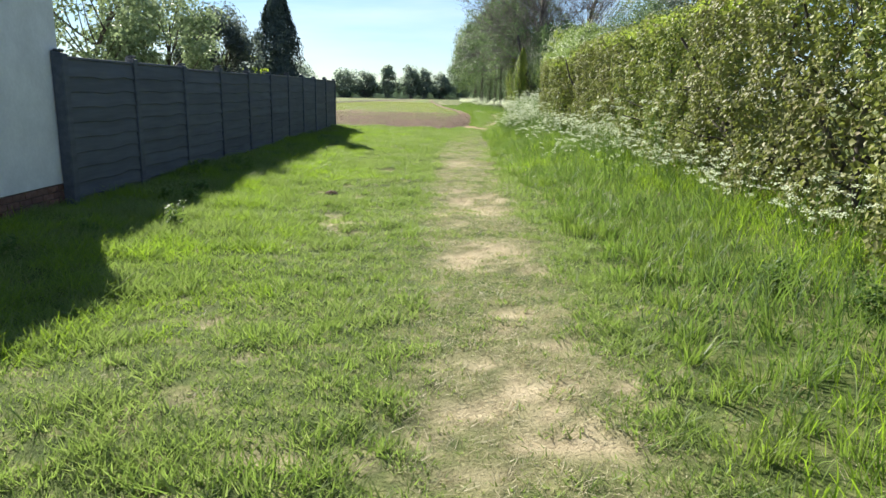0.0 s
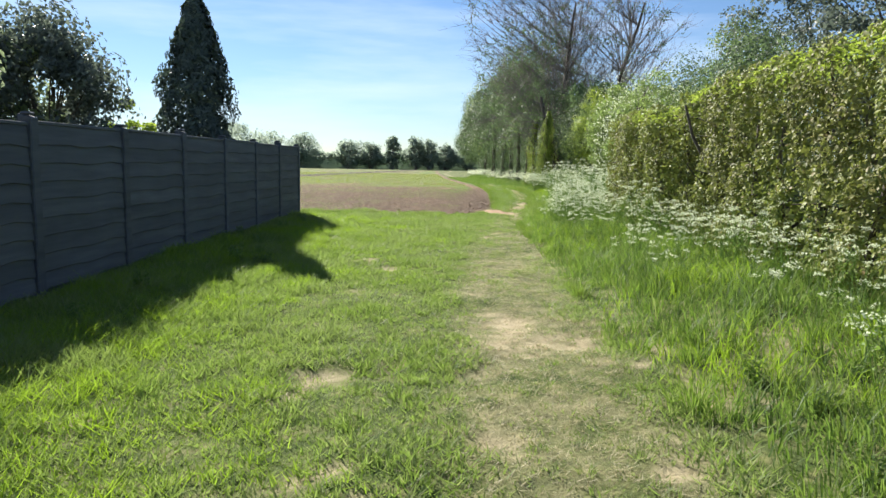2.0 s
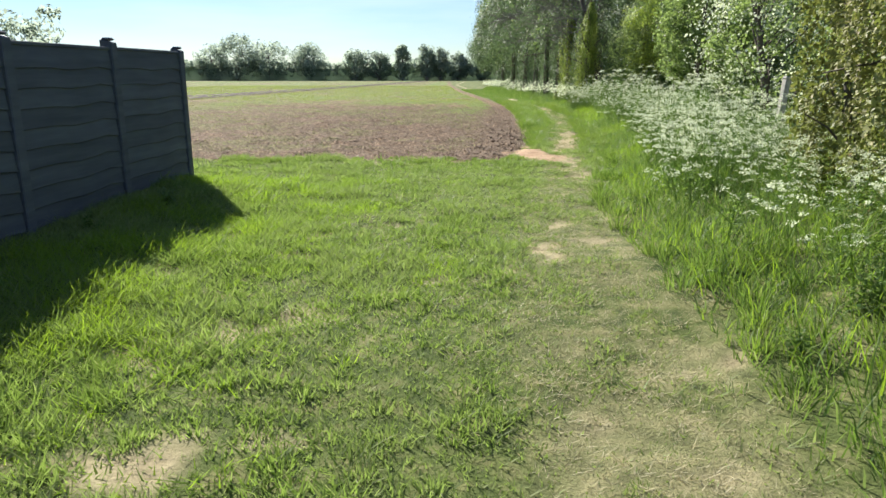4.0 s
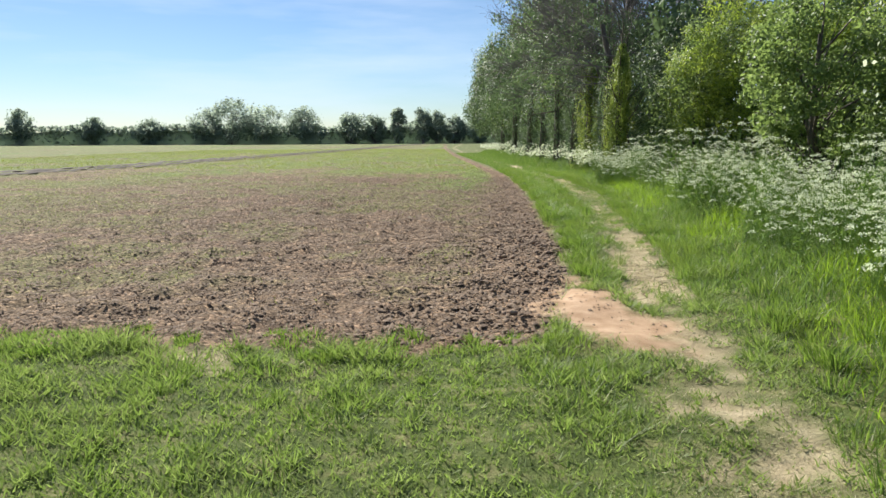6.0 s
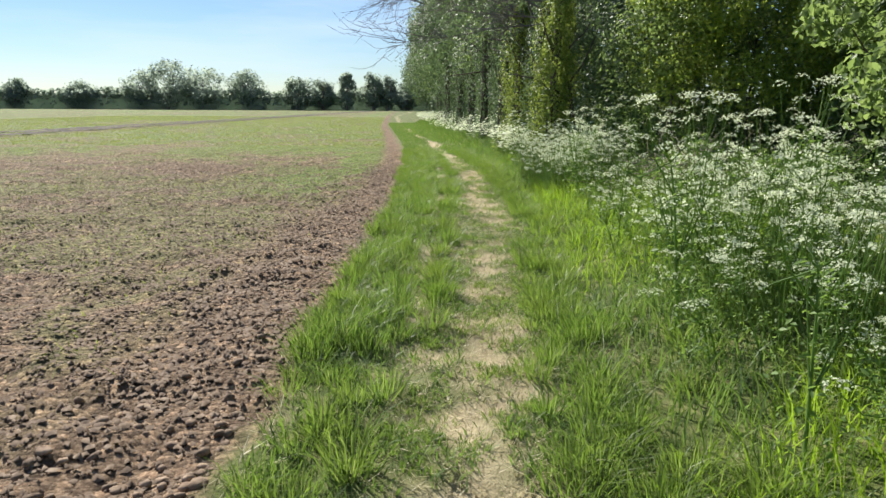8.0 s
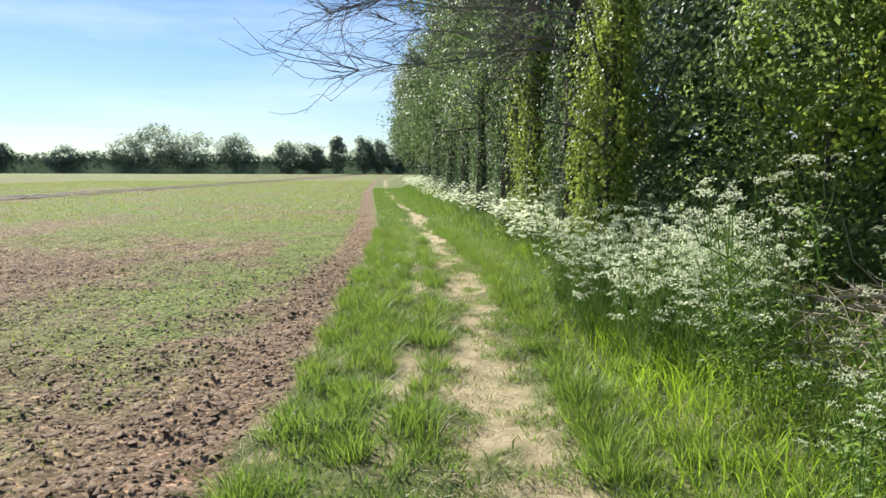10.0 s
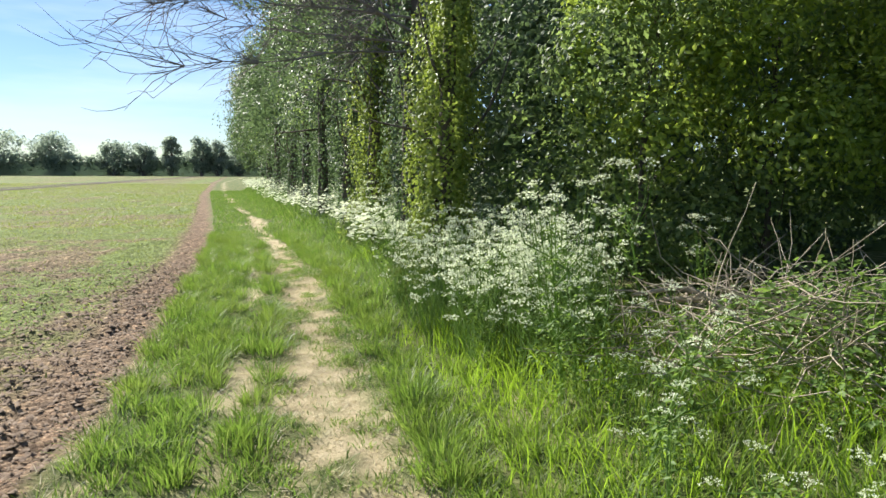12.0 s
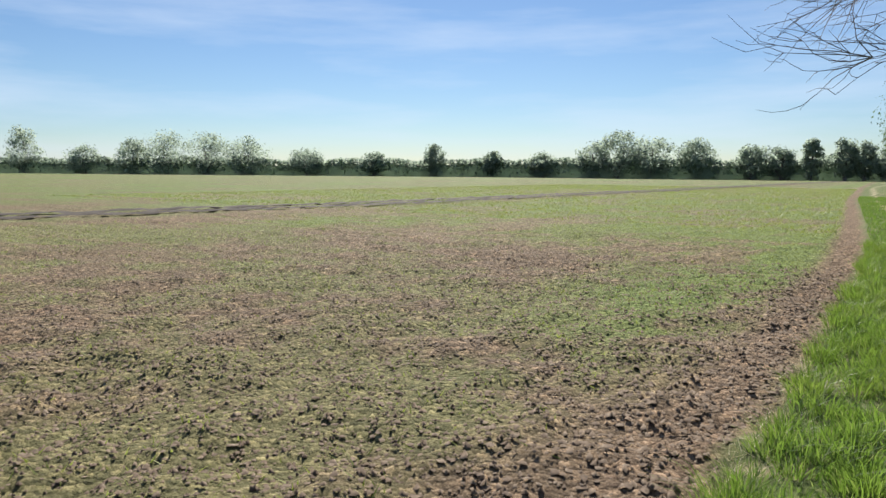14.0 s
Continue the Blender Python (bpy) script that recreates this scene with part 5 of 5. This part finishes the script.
def wheel_ruts():
    """Two dark wheel lines pressed across the field."""
    for off in (0, 1.15):
        y = np.concatenate([np.arange(22, 60, .25), np.arange(60, 160, 1.5)])
        x = np.interp(y, [20, 31, 40, 67, 160], [-15.6, -13.7, -12.3, -11.2, -9.8]) - off
        rows = []
        for u in (-1, -.4, .4, 1):
            w = .13 * u * (1 + .5 * (vnoise(y, y * 0 + u, .5, 121) - .5))
            rows.append(np.stack([x + w, y, ground_z(x + w, y) + .06 - .03 * (abs(u) > .5)], 1))
        v = np.stack(rows, 1).reshape(-1, 3)
        i = (np.arange(len(y) - 1)[:, None] * 4 + np.arange(3)).ravel()
        tagged(place("wheel_rut", mesh_quads("wheel_rut", v, np.stack([i, i + 1, i + 5, i + 4], 1)), MAT_RUT), "dark wheel rut pressed into the field", "wheel rut", kind="structure")


def build_branch(at, turn, length, r, name="fallen_branch"):
    root = tagged(new(name), "pale weathered fallen branch lying on the ground", "branch")
    root.location = (at[0], at[1], float(ground_z(at[0], at[1])) + at[2])
    root.rotation_euler = (0, 0, turn)
    tb = Tubes()
    main = limb_points((0, 0, r), (1, 0, .12), length, .16, k=8)
    tb.add(main, np.linspace(r, r * .45, 8), 7)
    place("bough", tb.mesh("bough"), MAT_DEADWOOD, root, smooth=True)
    for _ in range(4):
        fb = Tubes()
        fb.add(limb_points(main[rng.integers(2, 7)], (1, rng.normal(), .5), length * .4, .2, k=5), np.linspace(r * .4, r * .12, 5), 5)
        place("fork", fb.mesh("fork"), MAT_DEADWOOD, root)


def build_marker_post():
    root = tagged(new("marker_post"), "short pale weathered wooden post in the verge", "post")
    root.location = (2.7, 18.0, float(ground_z(2.7, 18.0)) - .05)
    root.rotation_euler = (0, .09, .3)
    part("shaft", box_bm(-.03, -.03, 0, .03, .03, .8, .005), MAT_CREAM, root)
    part("cap", box_bm(-.032, -.032, .803, .032, .032, .83, .008), MAT_CREAM, root)


def build_molehill(x, y, r):
    n = 160
    root = tagged(new("molehill"), "small dark crumbly molehill in the grass", "molehill")
    root.location = (x, y, float(ground_z(x, y)))
    vs, fs_, b = [], [], 0
    for k in range(n):
        v, f = CLODS[1 + k % 3]
        a, d = rng.uniform(0, 6.28), r * math.sqrt(rng.uniform(0, 1))
        q = rng.uniform(.012, .03)
        vs.append(v * q + np.array([math.cos(a) * d, math.sin(a) * d, .45 * r * (1 - (d / r) ** 2) * rng.uniform(.4, 1) + .004]))
        fs_.append(f + b)
        b += len(v)
    place("soil_heap", mesh_tris("soil_heap", np.concatenate(vs), np.concatenate(fs_)), MAT_CLOD, root)["kind"] = "stuff"


def add_blossom():
    haw = next(o for o in bpy.data.objects if o.name.startswith("hawthorn"))
    n = 6500
    d = unit(rng.normal(size=(n, 3)))
    r = rng.uniform(.75, 1.12, n) * (.75 + .5 * vnoise(d[:, 0] * 2 + d[:, 1], d[:, 2] * 2, .5, 97))
    pos = np.stack([d[:, 0] * r * 1.05, d[:, 1] * r * 1.05, 1.5 + d[:, 2] * r * 1.2], 1)
    keep = vnoise(pos[:, 1] * 1.0 + pos[:, 0], pos[:, 2], .22, 98) > .45
    pos = pos[keep & (pos[:, 2] > .3)]
    place("blossom", leaf_mesh("blossom", pos, rng.uniform(.02, .045, len(pos)), unit(pos - np.array([0, 0, 1.4])), .8, .9), MAT_BLOSSOM, haw, "sprays of white blossom")


def build_nettle(height):
    """An upright stem with pairs of drooping toothed leaves."""
    root = tagged(new("nettle"), "leafy green nettle standing in the long grass", "weed", "nettles in the grass")
    for s_ in range(3):
        tb = Tubes()
        b = np.array([rng.normal() * .03, rng.normal() * .03, -.02])
        pts = limb_points(b, (rng.normal() * .15, rng.normal() * .15, 1), height * rng.uniform(.7, 1), .06, k=7)
        tb.add(pts, np.linspace(.004, .002, 7), 5)
        place("stem", tb.mesh("stem"), MAT_PARSLEY, root)
        u = np.repeat(np.linspace(.15, 1, 11), 4)
        a = np.tile([0, 1.57, 3.14, 4.71], 11) + np.repeat(np.arange(11) * .8, 4)
        c = np.stack([np.interp(u, np.linspace(0, 1, 7), pts[:, i]) for i in range(3)], 1)
        r = (.045 * (1.2 - .7 * u))[:, None]
        c = c + np.stack([np.cos(a), np.sin(a), -.3 + 0 * a], 1) * r
        place("foliage", leaf_mesh("foliage", c, rng.uniform(.04, .065, 44) * (1.15 - .5 * u), np.tile((0, 0, 1.0), (44, 1)), .5, .6, droop=.3), MAT_TALL, root)
    return root


nettles = [build_nettle(h) for h in (.22, .28, .18)]
nk = 0
while nk < 44:
    if nk < 26:
        y = rng.uniform(2.4, 16)
        x = -2.45 + rng.normal() * .3 + .55 * math.sin(y * 1.7) * (rng.uniform() > .6)
    else:
        y = rng.uniform(2.5, 17)
        x = float(verge_edge(y)) + rng.uniform(.25, .9)
    if x < -2.75:
        continue
    m = Matrix.Translation((x, y, float(ground_z(x, y)))) @ Matrix.Rotation(rng.uniform(0, 6.28), 4, "Z") @ Matrix.Scale(rng.uniform(.55, .95), 4)
    if nk < 3:
        nettles[nk].matrix_basis = m
    else:
        copy_thing(nettles[nk % 3], m)
    nk += 1

build_overhang()
build_bramble_heap()
build_branch((3.45, 27.8, .2), 2.7, .5, .017)
build_branch((3.2, 27.85, .2), .3, .5, .014)
build_branch((3.6, 27.7, .22), .9, .45, .011)
build_bramble_patch()
build_marker_post()
wheel_ruts()
build_molehill(-1.15, 6.5, .055)
add_blossom()
